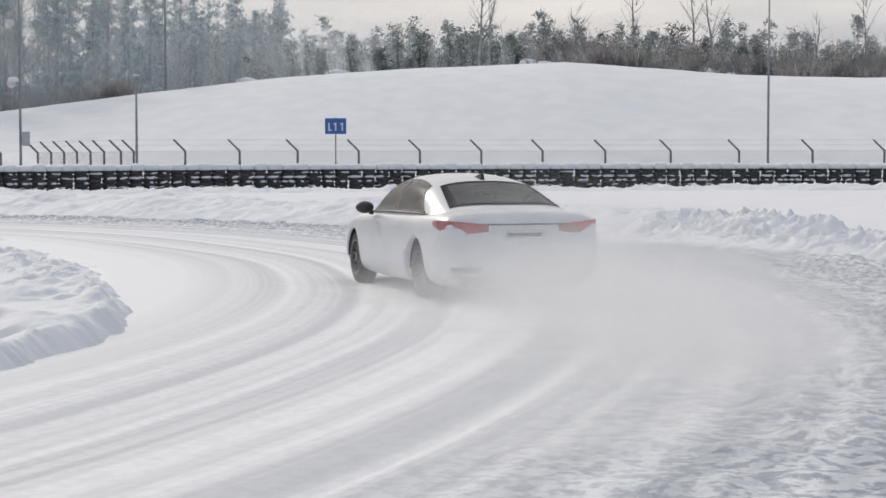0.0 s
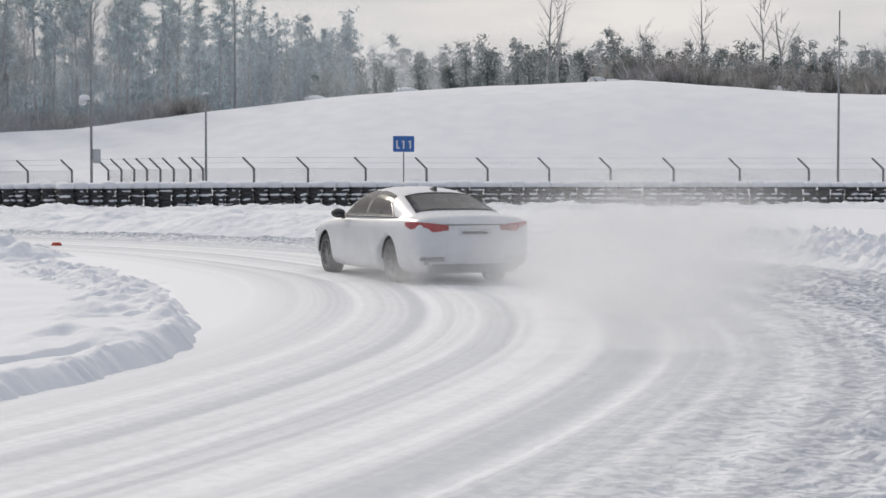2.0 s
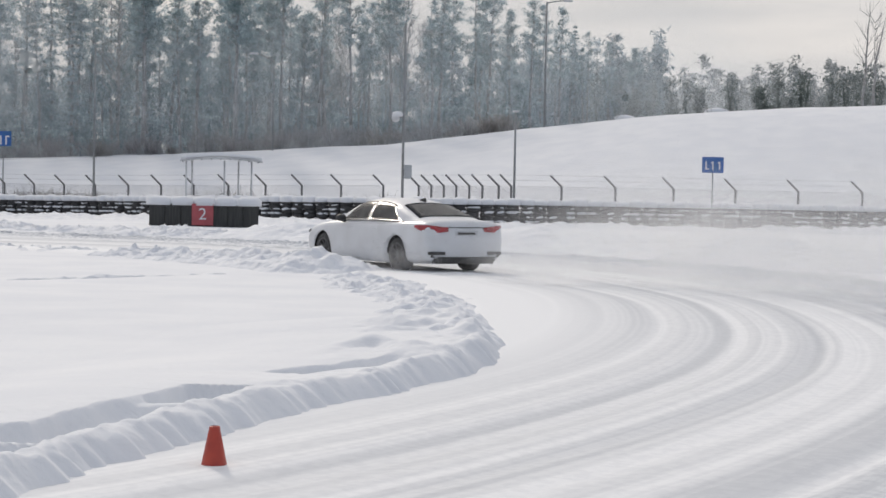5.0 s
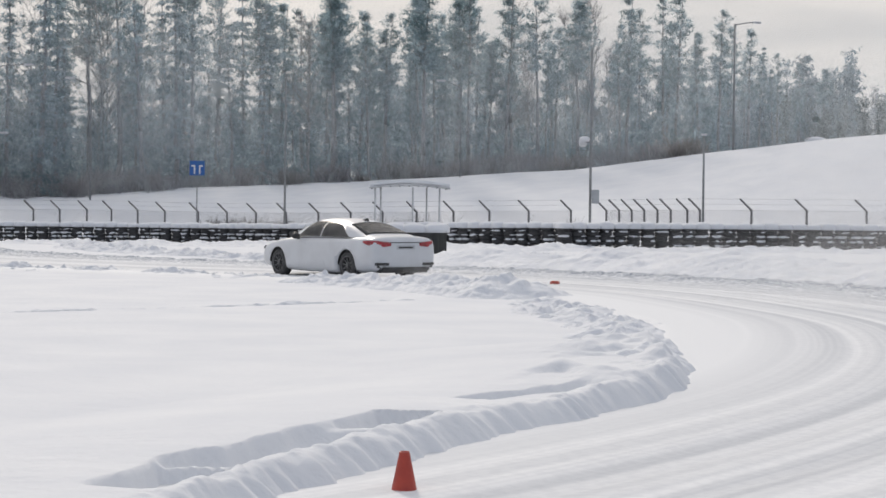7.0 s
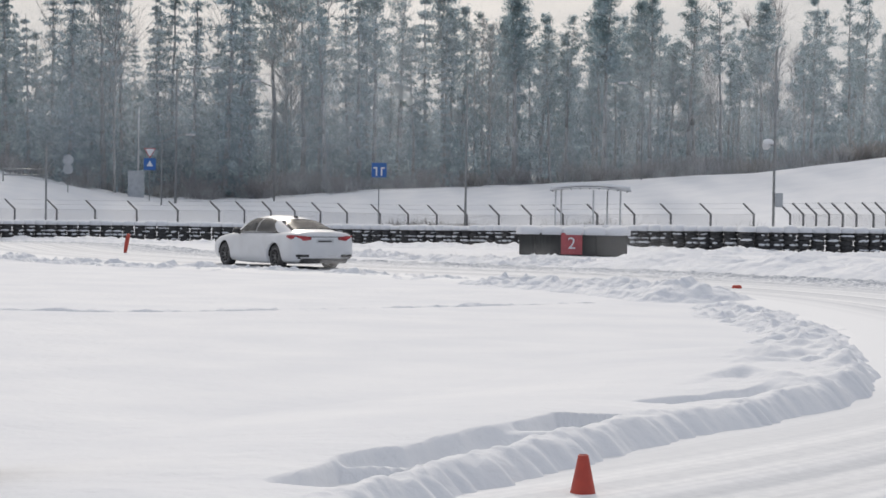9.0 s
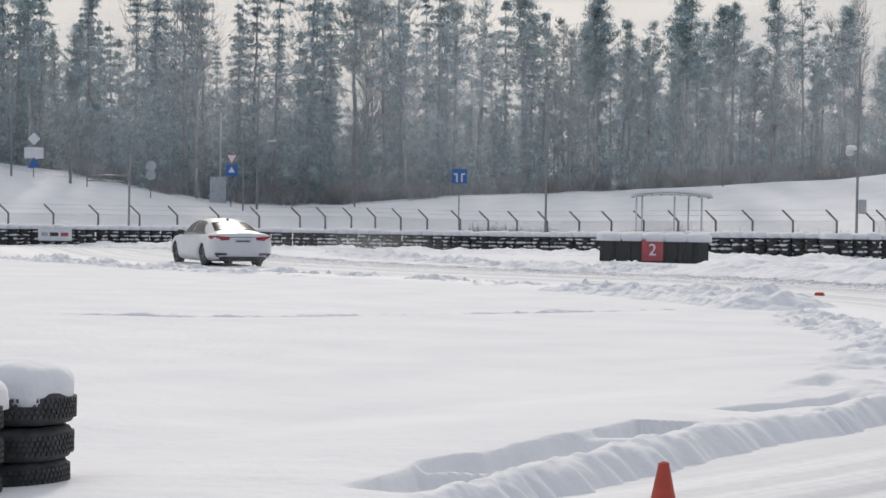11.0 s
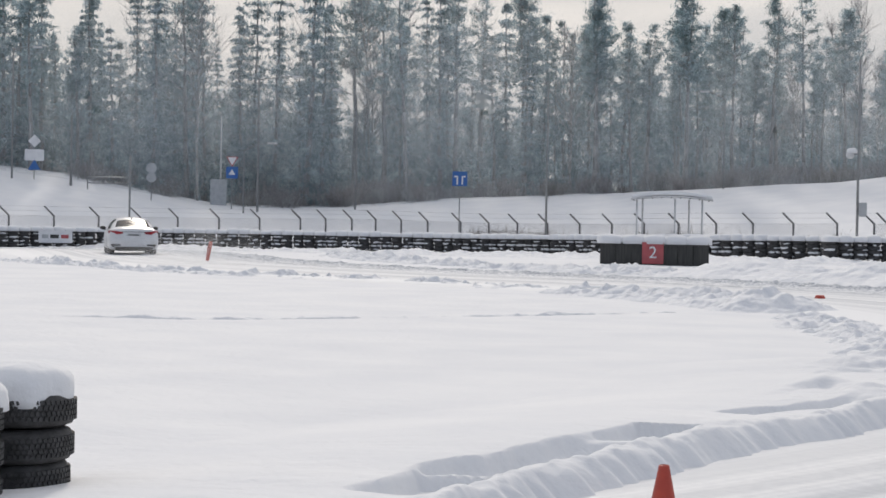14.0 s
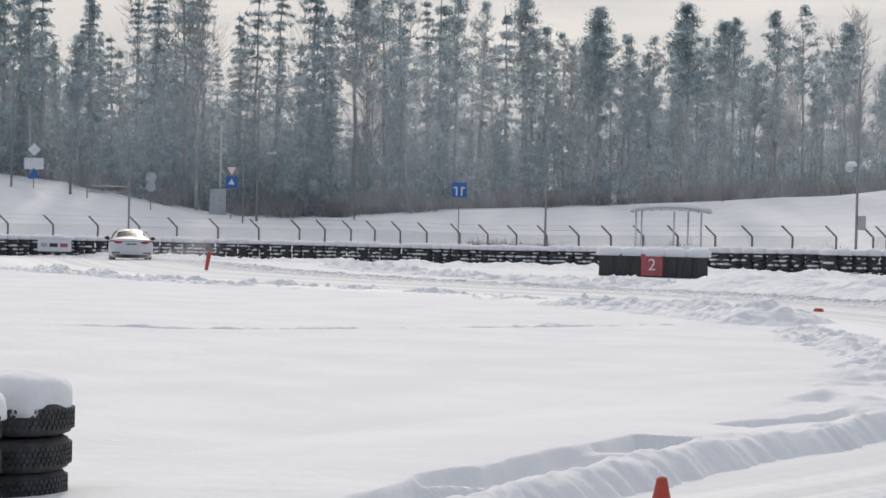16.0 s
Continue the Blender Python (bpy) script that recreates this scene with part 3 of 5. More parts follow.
# ---- number block, shelter, cones ----
def number_block():
    xa, ya = spot(20.38, 70.4)
    xb, yb = spot(17.10, 70.4)
    wide = math.hypot(xb - xa, yb - ya)
    thing = tagged(new("marker_block"), "dark rubber-clad tyre block topped with snow", "barrier block")
    thing.matrix_basis = pose((xa + xb) / 2, (ya + yb) / 2, place_z((xa + xb) / 2, (ya + yb) / 2) - 0.02, 0, 0, math.degrees(math.atan2(yb - ya, xb - xa)))
    h = wide / 2
    bm = bmesh.new()
    for k in range(7):
        w = wide / 7
        add_box(bm, -h + k * w + 0.002, -0.35, 0, -h + (k + 1) * w - 0.002, 0.5, 0.85 + 0.01 * math.sin(k * 2.1), 0.02)
    part("cladding", bm, BELT, thing, smooth=False)
    for k in range(5):
        w = wide / 5
        cap = part("snow_cap", cap_bm(w * 0.68, 0.55, 0.30, k * 2.3), SNOW, thing)
        cap.location = (-h + (k + 0.5) * w, 0.06, 0.84)
    bm = bmesh.new()
    add_box(bm, -h + 0.388 * wide, -0.40, 0.06, -h + 0.585 * wide, -0.362, 0.86, 0.008)
    plate = part("number_plate", bm, RED_SIGN, thing, "red square panel with a white figure", smooth=False)
    text = bpy.data.curves.new("figure", "FONT")
    text.body, text.size, text.extrude, text.align_x, text.align_y = "2", 0.62, 0.004, "CENTER", "CENTER"
    text.materials.append(SIGN_WHITE)
    fig = new("figure", text)
    fig.parent = plate
    fig.matrix_basis = pose(-h + 0.487 * wide, -0.408, 0.46, 90, 0, 0)


def shelter():
    """An open shelter with four posts and a curved snow-covered roof."""
    x, y = spot(18.3, 93.0)
    thing = tagged(new("shelter"), "open white metal shelter with a snow-covered curved roof", "shelter")
    thing.matrix_basis = pose(x, y, place_z(x, y) - 0.02, 0, 0, 18.3)
    for px, py in ((-1.6, -0.9), (0.25, -0.9), (0.95, 0.9), (1.57, -0.9), (-1.35, 0.9)):
        bm = bmesh.new()
        add_tube(bm, (px, py, 0), (px, py, 2.95), 0.045)
        part("post", bm, WHITE_METAL, thing)

    def roof(z0, z1, rx, ry, sag):
        bm = bmesh.new()
        nx, ny = 16, 6
        for z in (z0, z1):
            for j in range(ny + 1):
                for i in range(nx + 1):
                    a, b = -1 + 2 * i / nx, -1 + 2 * j / ny
                    bm.verts.new((a * rx + 0.1, b * ry, z + sag * (1 - a * a)))
        bm.verts.ensure_lookup_table()
        n = (nx + 1) * (ny + 1)
        for j in range(ny):
            for i in range(nx):
                q = [j * (nx + 1) + i, j * (nx + 1) + i + 1, (j + 1) * (nx + 1) + i + 1, (j + 1) * (nx + 1) + i]
                bm.faces.new([bm.verts[k] for k in reversed(q)])
                bm.faces.new([bm.verts[k + n] for k in q])
        rim = [i for i in range(nx + 1)] + [(j + 1) * (nx + 1) - 1 for j in range(1, ny + 1)] + [ny * (nx + 1) + i for i in range(nx - 1, -1, -1)] + [j * (nx + 1) for j in range(ny - 1, 0, -1)]
        for a, b in zip(rim, rim[1:] + rim[:1]):
            bm.faces.new([bm.verts[k] for k in (a, b, b + n, a + n)])
        return bm
    part("roof", roof(2.88, 2.95, 2.0, 1.15, 0.14), WHITE_METAL, thing)
    part("roof_snow", roof(2.954, 3.12, 1.95, 1.12, 0.18), SNOW, thing)
    for k in range(9):
        bm = bmesh.new()
        add_box(bm, -1.8 + k * 0.46, -1.17, 2.86 + 0.14 * (1 - ((k - 4) / 4) ** 2), -1.75 + k * 0.46, 1.17, 2.9 + 0.14 * (1 - ((k - 4) / 4) ** 2))
        part("rafter", bm, STEEL, thing, smooth=False)


def traffic_cone(name, label, x, y, z, h, r, tilt=(0, 0)):
    thing = tagged(new(name), label, "traffic cone", "orange traffic cones")
    thing.matrix_basis = pose(x, y, z, tilt[0], tilt[1], 20)
    part("cone_body", spun([(0.004, h - 0.012), (r * 0.3, h - 0.012), (r * 0.34, h), (r * 0.4, h - 0.004), (r * 0.46, h - 0.03), (r * 0.98, 0.05), (r * 1.05, 0.035), (r * 1.06, 0.0)], 28), ORANGE, thing)
    bm = bmesh.new()
    add_box(bm, -r * 1.05, -r * 1.05, -0.02, r * 1.05, r * 1.05, 0.012, 0.005)
    part("base", bm, ORANGE, thing, smooth=False)
    part("snow_skirt", cap_bm(r * 1.55, r * 1.5, 0.05, x), SNOW, thing, "snow packed round the base").location = (0, 0, 0.0)
    return thing


number_block()
shelter()
traffic_cone("traffic_cone", "orange plastic traffic cone standing in packed snow", -3.37, 10.18, 0.0, 0.275, 0.076)
traffic_cone("traffic_cone", "orange cone almost buried in a snow pile", -9.75, 39.8, -0.24, 0.36, 0.22)
flex = tagged(new("marker_post"), "bent red plastic marker post stuck in the snow", "marker post")
flex.matrix_basis = pose(-33.6, 53.0, -0.02, 0, 9, 10)
bm = bmesh.new()
add_tube(bm, (0, 0, 0), (0, 0, 0.5), 0.05, 0.075, 12)
add_tube(bm, (0, 0, 0.5), (0.02, 0, 0.72), 0.075, 0.06, 12)
part("post_body", bm, ORANGE, flex)


def tyre_pile(label, x, y, layers, seed, snow):
    """Loose car tyres stacked close by, each with tread blocks, under a snow pillow."""
    rnd = random.Random(seed)
    thing = tagged(new("tyre_pile"), label, "tyre stack", "stacks of old tyres")
    thing.location = (x, y, 0)
    z = 0.0
    for k in range(layers):
        r, w = rnd.uniform(0.30, 0.325), rnd.uniform(0.195, 0.215)
        tyre = part("tyre", tyre_bm(r, w, 56), RUBBER, thing)
        tyre.matrix_basis = pose(rnd.uniform(-0.02, 0.02), rnd.uniform(-0.02, 0.02), z, rnd.uniform(-1.5, 1.5), rnd.uniform(-1.5, 1.5), rnd.uniform(0, 90))
        bm = bmesh.new()
        for i in range(60):
            a = 2 * math.pi * i / 60
            for j in range(4):
                zz = w * (0.27 + 0.155 * j)
                m = pose(0, 0, 0, 0, 0, math.degrees(a) + j * 2.5) @ Matrix.Translation((r + 0.002, 0, zz)) @ pose(0, 0, 0, 14 * (1 if j % 2 else -1), 0, 0)
                bmesh.ops.create_cube(bm, size=1.0, matrix=m @ Matrix.Diagonal((0.016, 0.022, w * 0.115, 1)))
        part("tread", bm, RUBBER, tyre, smooth=False)
        if rnd.random() < 0.6:
            b = cap_bm(0.07, 0.03, 0.022, seed + k, (10, 6))
            bit = part("lodged_snow", b, SNOW, thing)
            a = rnd.uniform(-1.9, -1.2)
            bit.matrix_basis = pose(r * math.cos(a), r * math.sin(a), z + w - 0.006, 0, 0, math.degrees(a) + 90)
        z += w
    part("snow_cap", cap_bm(0.31, 0.31, snow, seed * 1.3, (32, 20)), SNOW, thing, "thick rounded cap of snow").location = (0, 0, z - 0.03)
    return thing


xs, ys = spot(37.95, 11.2)
tyre_pile("stack of worn black tyres under a thick snow cap", xs, ys, 3, 3, 0.2)
xs, ys = spot(40.0, 10.6)
tyre_pile("stack of worn black tyres under a smaller snow cap", xs, ys, 3, 8, 0.16)


# banner on the far tyre barrier
xb, yb = spot(36.9, 103.6)
banner = tagged(new("banner"), "white advertising banner on the tyre barrier", "banner")
banner.matrix_basis = pose(xb, yb, place_z(xb, yb), 0, 0, 40)
bm = bmesh.new()
add_box(bm, -0.9, -0.06, 0.3, 0.9, -0.02, 0.95, 0.01)
part("panel", bm, SIGN_WHITE, banner, smooth=False)
for bx, bw, bmat in ((-0.55, 0.35, SIGN_BACK), (-0.05, 0.45, BELT), (0.5, 0.4, RED_SIGN)):
    bm = bmesh.new()
    add_box(bm, bx - bw / 2, -0.07, 0.55, bx + bw / 2, -0.062, 0.75)
    part("plain_bar", bm, bmat, banner, smooth=False)


# ---- poles and signs ----
def lamp_post(label, az, d, h, arm=0.0, arm_turn=0.0, r=0.07, curved=False):
    x, y = spot(az, d)
    thing = tagged(new("street_lamp"), label, "street lamp", "street lamps round the track")
    thing.matrix_basis = pose(x, y, place_z(x, y) - 0.05, 0, 0, az + arm_turn)
    bm = bmesh.new()
    add_tube(bm, (0, 0, 0), (0, 0, h), r, r * 0.65, 10)
    part("pole", bm, STEEL, thing)
    if arm:
        bm = bmesh.new()
        last = Vector((0, 0, h - 0.1))
        for k in range(1, 7):
            u = k / 6
            nxt = Vector((arm * u, 0, h - 0.1 + (0.55 if curved else 0.25) * math.sin(u * math.pi / 2)))
            add_tube(bm, last, nxt, 0.04, sides=8)
            last = nxt
        part("arm", bm, STEEL, thing)
        bm = bmesh.new()
        add_box(bm, last.x - 0.3, -0.14, last.z - 0.08, last.x + 0.42, 0.14, last.z + 0.06, 0.05)
        part("lamp_head", bm, WHITE_METAL, thing, smooth=False)
    return thing


lamp_post("tall grey steel pole behind the fence", -9.83, 94.5, 9.6)
pole = lamp_post("grey steel pole with a small fitting on top", 9.3, 89.6, 5.35)
bm = bmesh.new()
add_box(bm, -0.16, -0.1, 5.33, 0.16, 0.1, 5.43, 0.03)
part("top_fitting", bm, WHITE_METAL, pole, smooth=False)
campole = lamp_post("tall grey pole carrying a dome camera and a switch box", 12.72, 88.0, 9.4)
bm = bmesh.new()
add_tube(bm, (0, 0, 4.95), (-0.3, 0, 4.98), 0.03)
part("bracket", bm, STEEL, campole)
bm = bmesh.new()
bmesh.ops.create_uvsphere(bm, u_segments=16, v_segments=10, radius=0.19, matrix=Matrix.Translation((-0.38, 0, 4.93)))
part("dome_camera", bm, WHITE_METAL, campole, "white camera dome capped with snow")
cap = part("snow_cap", cap_bm(0.26, 0.2, 0.2, 2.7), SNOW, campole, "cap of snow on the camera")
cap.location = (-0.3, 0, 5.06)
bm = bmesh.new()
add_box(bm, 0.07, -0.16, 2.1, 0.42, 0.1, 2.75, 0.02)
part("switch_box", bm, SIGN_BACK, campole, "grey metal switch box", smooth=False)
lamp_post("tall thin grey lamp post behind the fence", 22.05, 103.0, 9.2)
lamp_post("street lamp standing behind the snow hill before the wood", 8.42, 134.0, 8.95, arm=1.6, arm_turn=25, r=0.09)
lamp_post("street lamp with a single arm at the edge of the wood", 30.88, 135.0, 9.6, arm=2.7, arm_turn=-10, r=0.09)
lamp_post("small street lamp with a bent arm among the trees", 16.7, 135.5, 6.6, arm=-1.5, r=0.06, curved=True)
lamp_post("small street lamp with a bent arm among the trees", 27.9, 135.5, 8.2, arm=-1.5, r=0.06, curved=True)
lamp_post("street lamp with a long curved arm by the road", 31.3, 133.0, 4.6, arm=1.9, r=0.06, curved=True)
lamp_post("tall pale pole standing behind the low snow hill", 36.47, 135.0, 5.0, r=0.1)
lamp_post("street lamp at the edge of the wood", 38.2, 135.5, 9.2, arm=1.6, r=0.08)


def sign_post(label, az, d, top, plates, height_r=0.035):
    """A pole with plates: (shape, centre height above the eye line in metres, width, height, material)."""
    x, y = spot(az, d)
    z0 = place_z(x, y)
    thing = tagged(new("road_sign"), label, "road sign", "road signs")
    thing.matrix_basis = pose(x, y, z0 - 0.05, 0, 0, az)
    bm = bmesh.new()
    add_tube(bm, (0, 0, 0), (0, 0, top - z0), height_r)
    part("pole", bm, STEEL, thing)
    for k, (shape, z, w, h, mat) in enumerate(plates):
        bm = bmesh.new()
        if shape == "box":
            add_box(bm, -w / 2, -0.08 - 0.005 * k, z - z0 - h / 2, w / 2, -0.05, z - z0 + h / 2, 0.008)
        else:
            turn, sides = {"diamond": (0, 4), "tri_down": (180, 3), "tri_up": (0, 3), "round": (0, 20)}[shape]
            bmesh.ops.create_cone(bm, cap_ends=True, segments=sides, radius1=w / 2, radius2=w / 2, depth=0.03, matrix=Matrix.Translation((0, -0.065 - 0.008 * k, z - z0)) @ pose(0, 0, 0, 90, 0, 0) @ pose(0, 0, 0, 0, 0, turn if sides == 3 else 0))
        part("plate", bm, mat, thing, smooth=False)
    return thing, z0


def sign_marks(sign, z0, bars, y=-0.084):
    """Pale painted bars on a plate: x, z, width, height."""
    for x, z, w, h in bars:
        bm = bmesh.new()
        add_box(bm, x - w / 2, y - 0.004, z - z0 - h / 2, x + w / 2, y, z - z0 + h / 2)
        part("marking", bm, SIGN_WHITE, sign, smooth=False)


sg, z0 = sign_post("blue lane sign with pale arrows on a steel pole", 3.29, 93.0, 3.45, [("box", 3.03, 1.05, 0.78, BLUE_SIGN)])
sign_marks(sg, z0, [(-0.33, 3.0, 0.07, 0.4), (0.0, 3.0, 0.07, 0.4), (0.33, 3.0, 0.07, 0.4), (-0.03, 3.14, 0.13, 0.07), (0.30, 3.14, 0.13, 0.07), (-0.27, 2.83, 0.16, 0.06)])
sg, z0 = sign_post("square blue road sign with white arrows", 24.71, 119.0, 4.6, [("box", 4.12, 0.95, 0.92, BLUE_SIGN)])
sign_marks(sg, z0, [(-0.16, 4.0, 0.1, 0.5), (0.16, 4.0, 0.1, 0.5), (-0.24, 4.26, 0.24, 0.1), (0.24, 4.26, 0.24, 0.1)])
sign_post("cluster of road signs with a diamond above a pale panel", 37.55, 136.0, 6.9, [("diamond", 6.55, 0.9, 0.9, SIGN_WHITE), ("box", 5.55, 1.35, 0.8, SIGN_WHITE), ("tri_up", 4.75, 1.0, 1.0, BLUE_SIGN)])
sign_post("backs of round grey road signs on a pole", 34.08, 134.0, 5.2, [("round", 4.75, 0.75, 0.7, SIGN_BACK), ("round", 4.1, 0.7, 0.7, SIGN_BACK)])
sign_post("red-edged give-way sign above a blue crossing sign", 31.66, 136.0, 6.0, [("tri_down", 5.5, 1.0, 0.9, RED_SIGN), ("tri_down", 5.5, 0.78, 0.7, SIGN_WHITE), ("box", 4.6, 0.85, 0.85, BLUE_SIGN), ("tri_up", 4.58, 0.55, 0.5, SIGN_WHITE)])

xg, yg = spot(34.72, 114.0)
gate = tagged(new("gate_frame"), "thin metal height gate behind the fence", "gate")
gate.matrix_basis = pose(xg, yg, place_z(xg, yg) - 0.05, 0, 0, 34.7)
for name, a, b, r in (("post", (0, 0, 0), (0, 0, 5.3), 0.06), ("bar", (0, 0, 3.95), (-2.5, 0, 3.95), 0.045), ("bar", (0, 0, 3.6), (-2.5, 0, 3.6), 0.035), ("strut", (-2.5, 0, 3.2), (-2.5, 0, 3.95), 0.04)):
    bm = bmesh.new()
    add_tube(bm, a, b, r)
    part(name, bm, STEEL, gate)
xg, yg = spot(32.0, 139.5)
mast = tagged(new("barrier_mast"), "thin mast with a grey cabinet at its foot", "mast")
mast.matrix_basis = pose(xg, yg, place_z(xg, yg) - 0.05, 0, 0, 32)
bm = bmesh.new()
add_tube(bm, (0, 0, 0), (0, 0, 8.9 - place_z(xg, yg)), 0.07, 0.05)
part("pole", bm, WHITE_METAL, mast)
bm = bmesh.new()
add_box(bm, -0.75, -0.4, 0, 0.45, 0.3, 1.95, 0.04)
part("cabinet", bm, SIGN_BACK, mast, smooth=False)


# ---- trees ----
def needles(rng, centres, radii, count, size, slim=0.3, lean=None):
    """Many small blades scattered in soft clumps: corners and faces. lean: a way for each clump's blades to point."""
    n = len(centres)
    c = np.repeat(centres, count, 0)
    r = np.repeat(radii, count, 0)
    p = c + rng.normal(size=(n * count, 3)) * r * 0.55
    a, b = rng.normal(size=(n * count, 3)), rng.normal(size=(n * count, 3))
    if lean is not None:
        a = a * 0.75 + np.repeat(lean, count, 0)
    s = size * rng.uniform(0.6, 1.5, (n * count, 1))
    a, b = a / np.linalg.norm(a, axis=1)[:, None] * s, b / np.linalg.norm(b, axis=1)[:, None] * s * slim
    v = np.stack([p - a * 0.6 - b, p - a * 0.6 + b, p + a], 1).reshape(-1, 3)
    return v, np.arange(len(v)).reshape(-1, 3)


def trunk_bm(h, r, bend, rng, branches=()):
    bm = bmesh.new()
    pts = [Vector((bend[0] * (k / 8) ** 2 + 0.05 * rng.normal(), bend[1] * (k / 8) ** 2 + 0.05 * rng.normal(), h * k / 8)) for k in range(9)]
    for k in range(8):
        add_tube(bm, pts[k], pts[k + 1] + Vector((0, 0, 0.02)), r * (1 - 0.11 * k), r * (1 - 0.11 * (k + 1)), 7)
    for a, b, rr in branches:
        add_tube(bm, a, b, rr, rr * 0.3, 4)
    return bm


def tree_thing(label, bm, bark, verts, faces, leaf):
    thing = tagged(new("tree"), label, "tree", "trees of the winter wood")
    part("trunk", bm, bark, thing)
    if verts is not None:
        crown = arrays_object("crown", verts, faces, leaf, smooth=False)
        crown.parent = thing
    return thing


def pine(seed, h):
    """Whorls of rising branches with flat pads of needles, wide low in the crown and thin at the tip."""
    rng = np.random.default_rng(seed)
    low = rng.uniform(0.40, 0.58)
    centres, radii, lean, limbs = [], [], [], []
    whorls = int(rng.integers(15, 19))
    fat = rng.uniform(0.85, 1.2)
    for k in range(whorls):
        share = (k + rng.uniform(-0.3, 0.3)) / (whorls - 1)
        share = min(max(share, 0), 1)
        u = low + (0.985 - low) * share
        wide = h * 0.108 * fat * ((1 - share) ** 0.66 * (0.55 + 0.6 * min(1, share * 2.4)) + 0.05)
        side = rng.uniform(0, 2 * math.pi)
        for j in range(int(rng.integers(2, 8))):
            a = side + rng.normal() * 1.5
            reach = wide * rng.uniform(0.3, 1.3)
            rise = reach * rng.uniform(-0.15, 0.7) + 0.1
            for q in np.linspace(0.42, 1.0, max(2, int(reach / 0.34))):
                c = np.array([reach * q * math.cos(a), reach * q * math.sin(a), h * u + rise * q ** 1.6 + rng.normal() * 0.12])
                centres.append(c + rng.normal(size=3) * 0.06)
                radii.append(np.array([0.36, 0.36, 0.2]) * rng.uniform(0.7, 1.4))
                lean.append((0.5 * math.cos(a), 0.5 * math.sin(a), 0.55))
            limbs.append(((0, 0, h * u - 0.1), (reach * math.cos(a), reach * math.sin(a), h * u + rise), 0.032))
    for k in range(3):
        centres.append(np.array([rng.normal() * 0.16, rng.normal() * 0.16, h * (0.965 + 0.012 * k)]))
        radii.append(np.array([0.2, 0.2, 0.2]) * (1 - 0.25 * k))
        lean.append((0, 0, 1.0))
    for k in range(20):
        u, a, q = rng.uniform(0.12, low), rng.uniform(0, 2 * math.pi), rng.uniform(0.4, 1.7)
        limbs.append(((0, 0, h * u), (q * math.cos(a), q * math.sin(a), h * u + rng.uniform(-0.4, 0.3)), 0.018))
    v, f = needles(rng, np.array(centres), np.array(radii), 25, 0.17, 0.2, np.array(lean))
    return tree_thing("tall frosted pine with a bare trunk and ragged crown", trunk_bm(h, 0.19, rng.uniform(-0.5, 0.5, 2), rng, limbs), BARK, v, f, PINE)


def spruce(seed, h):
    """A narrow cone of drooping sprays that hang from downswept branches."""
    rng = np.random.default_rng(seed)
    centres, radii, lean, limbs = [], [], [], []
    levels = int(h * 1.75)
    fat = rng.uniform(0.85, 1.15)
    for k in range(levels):
        u = 0.05 + 0.94 * (k + rng.uniform(-0.3, 0.3)) / levels
        wide = ((1 - u) ** 0.72 * h * 0.118 * fat + 0.10) * rng.uniform(0.8, 1.12)
        for j in range(int(rng.integers(5, 8))):
            a = rng.uniform(0, 2 * math.pi)
            reach = wide * rng.uniform(0.6, 1.12)
            drop = reach * rng.uniform(0.25, 0.55)
            for q in np.linspace(0.3, 1.0, max(2, int(reach / 0.42))):
                centres.append(np.array([reach * q * math.cos(a), reach * q * math.sin(a), h * u - drop * q + 0.16 * reach * q ** 3]))
                radii.append(np.array([0.24, 0.24, 0.17]) * (0.65 + 0.5 * (1 - u)) * rng.uniform(0.75, 1.2))
                lean.append((0.55 * math.cos(a), 0.55 * math.sin(a), -0.5))
            limbs.append(((0, 0, h * u), tuple(centres[-1]), 0.02))
    v, f = needles(rng, np.array(centres), np.array(radii), 13, 0.19, 0.22, np.array(lean))
    return tree_thing("tall narrow snow-dusted spruce with drooping branches", trunk_bm(h, 0.16, rng.uniform(-0.2, 0.2, 2), rng, limbs[::3]), BARK, v, f, SPRUCE)


def bare_tree(seed, h, spread=0.2, thick=0.1, boughs=58, twigs=16):
    rng = np.random.default_rng(seed)
    limbs = []
    v, f = [], []
    for k in range(boughs):
        u = rng.uniform(0.28, 0.98)
        a = rng.uniform(0, 2 * math.pi)
        q = h * spread * (1.15 - u) * rng.uniform(0.5, 1.2) + 0.25
        s = Vector((0, 0, h * u))
        e = s + Vector((q * math.cos(a), q * math.sin(a), q * rng.uniform(0.6, 1.7)))
        limbs.append((s, e, 0.028))
        for j in range(twigs):
            st = s.lerp(e, rng.uniform(0.25, 1.0))
            way = Vector(rng.normal(size=3)) * 0.4 + Vector((0, 0, 0.35)) + (e - s).normalized() * 0.4
            en = st + way * rng.uniform(0.5, 1.3)
            sd = Vector(rng.normal(size=3)).normalized() * 0.014
            n = len(v)
            v += [tuple(st - sd), tuple(st + sd), tuple(en)]
            f.append((n, n + 1, n + 2))
    return tree_thing("slender leafless birch with frosted twigs", trunk_bm(h, thick, rng.uniform(-0.8, 0.8, 2), rng, limbs), BIRCH, np.array(v), np.array(f), TWIG)


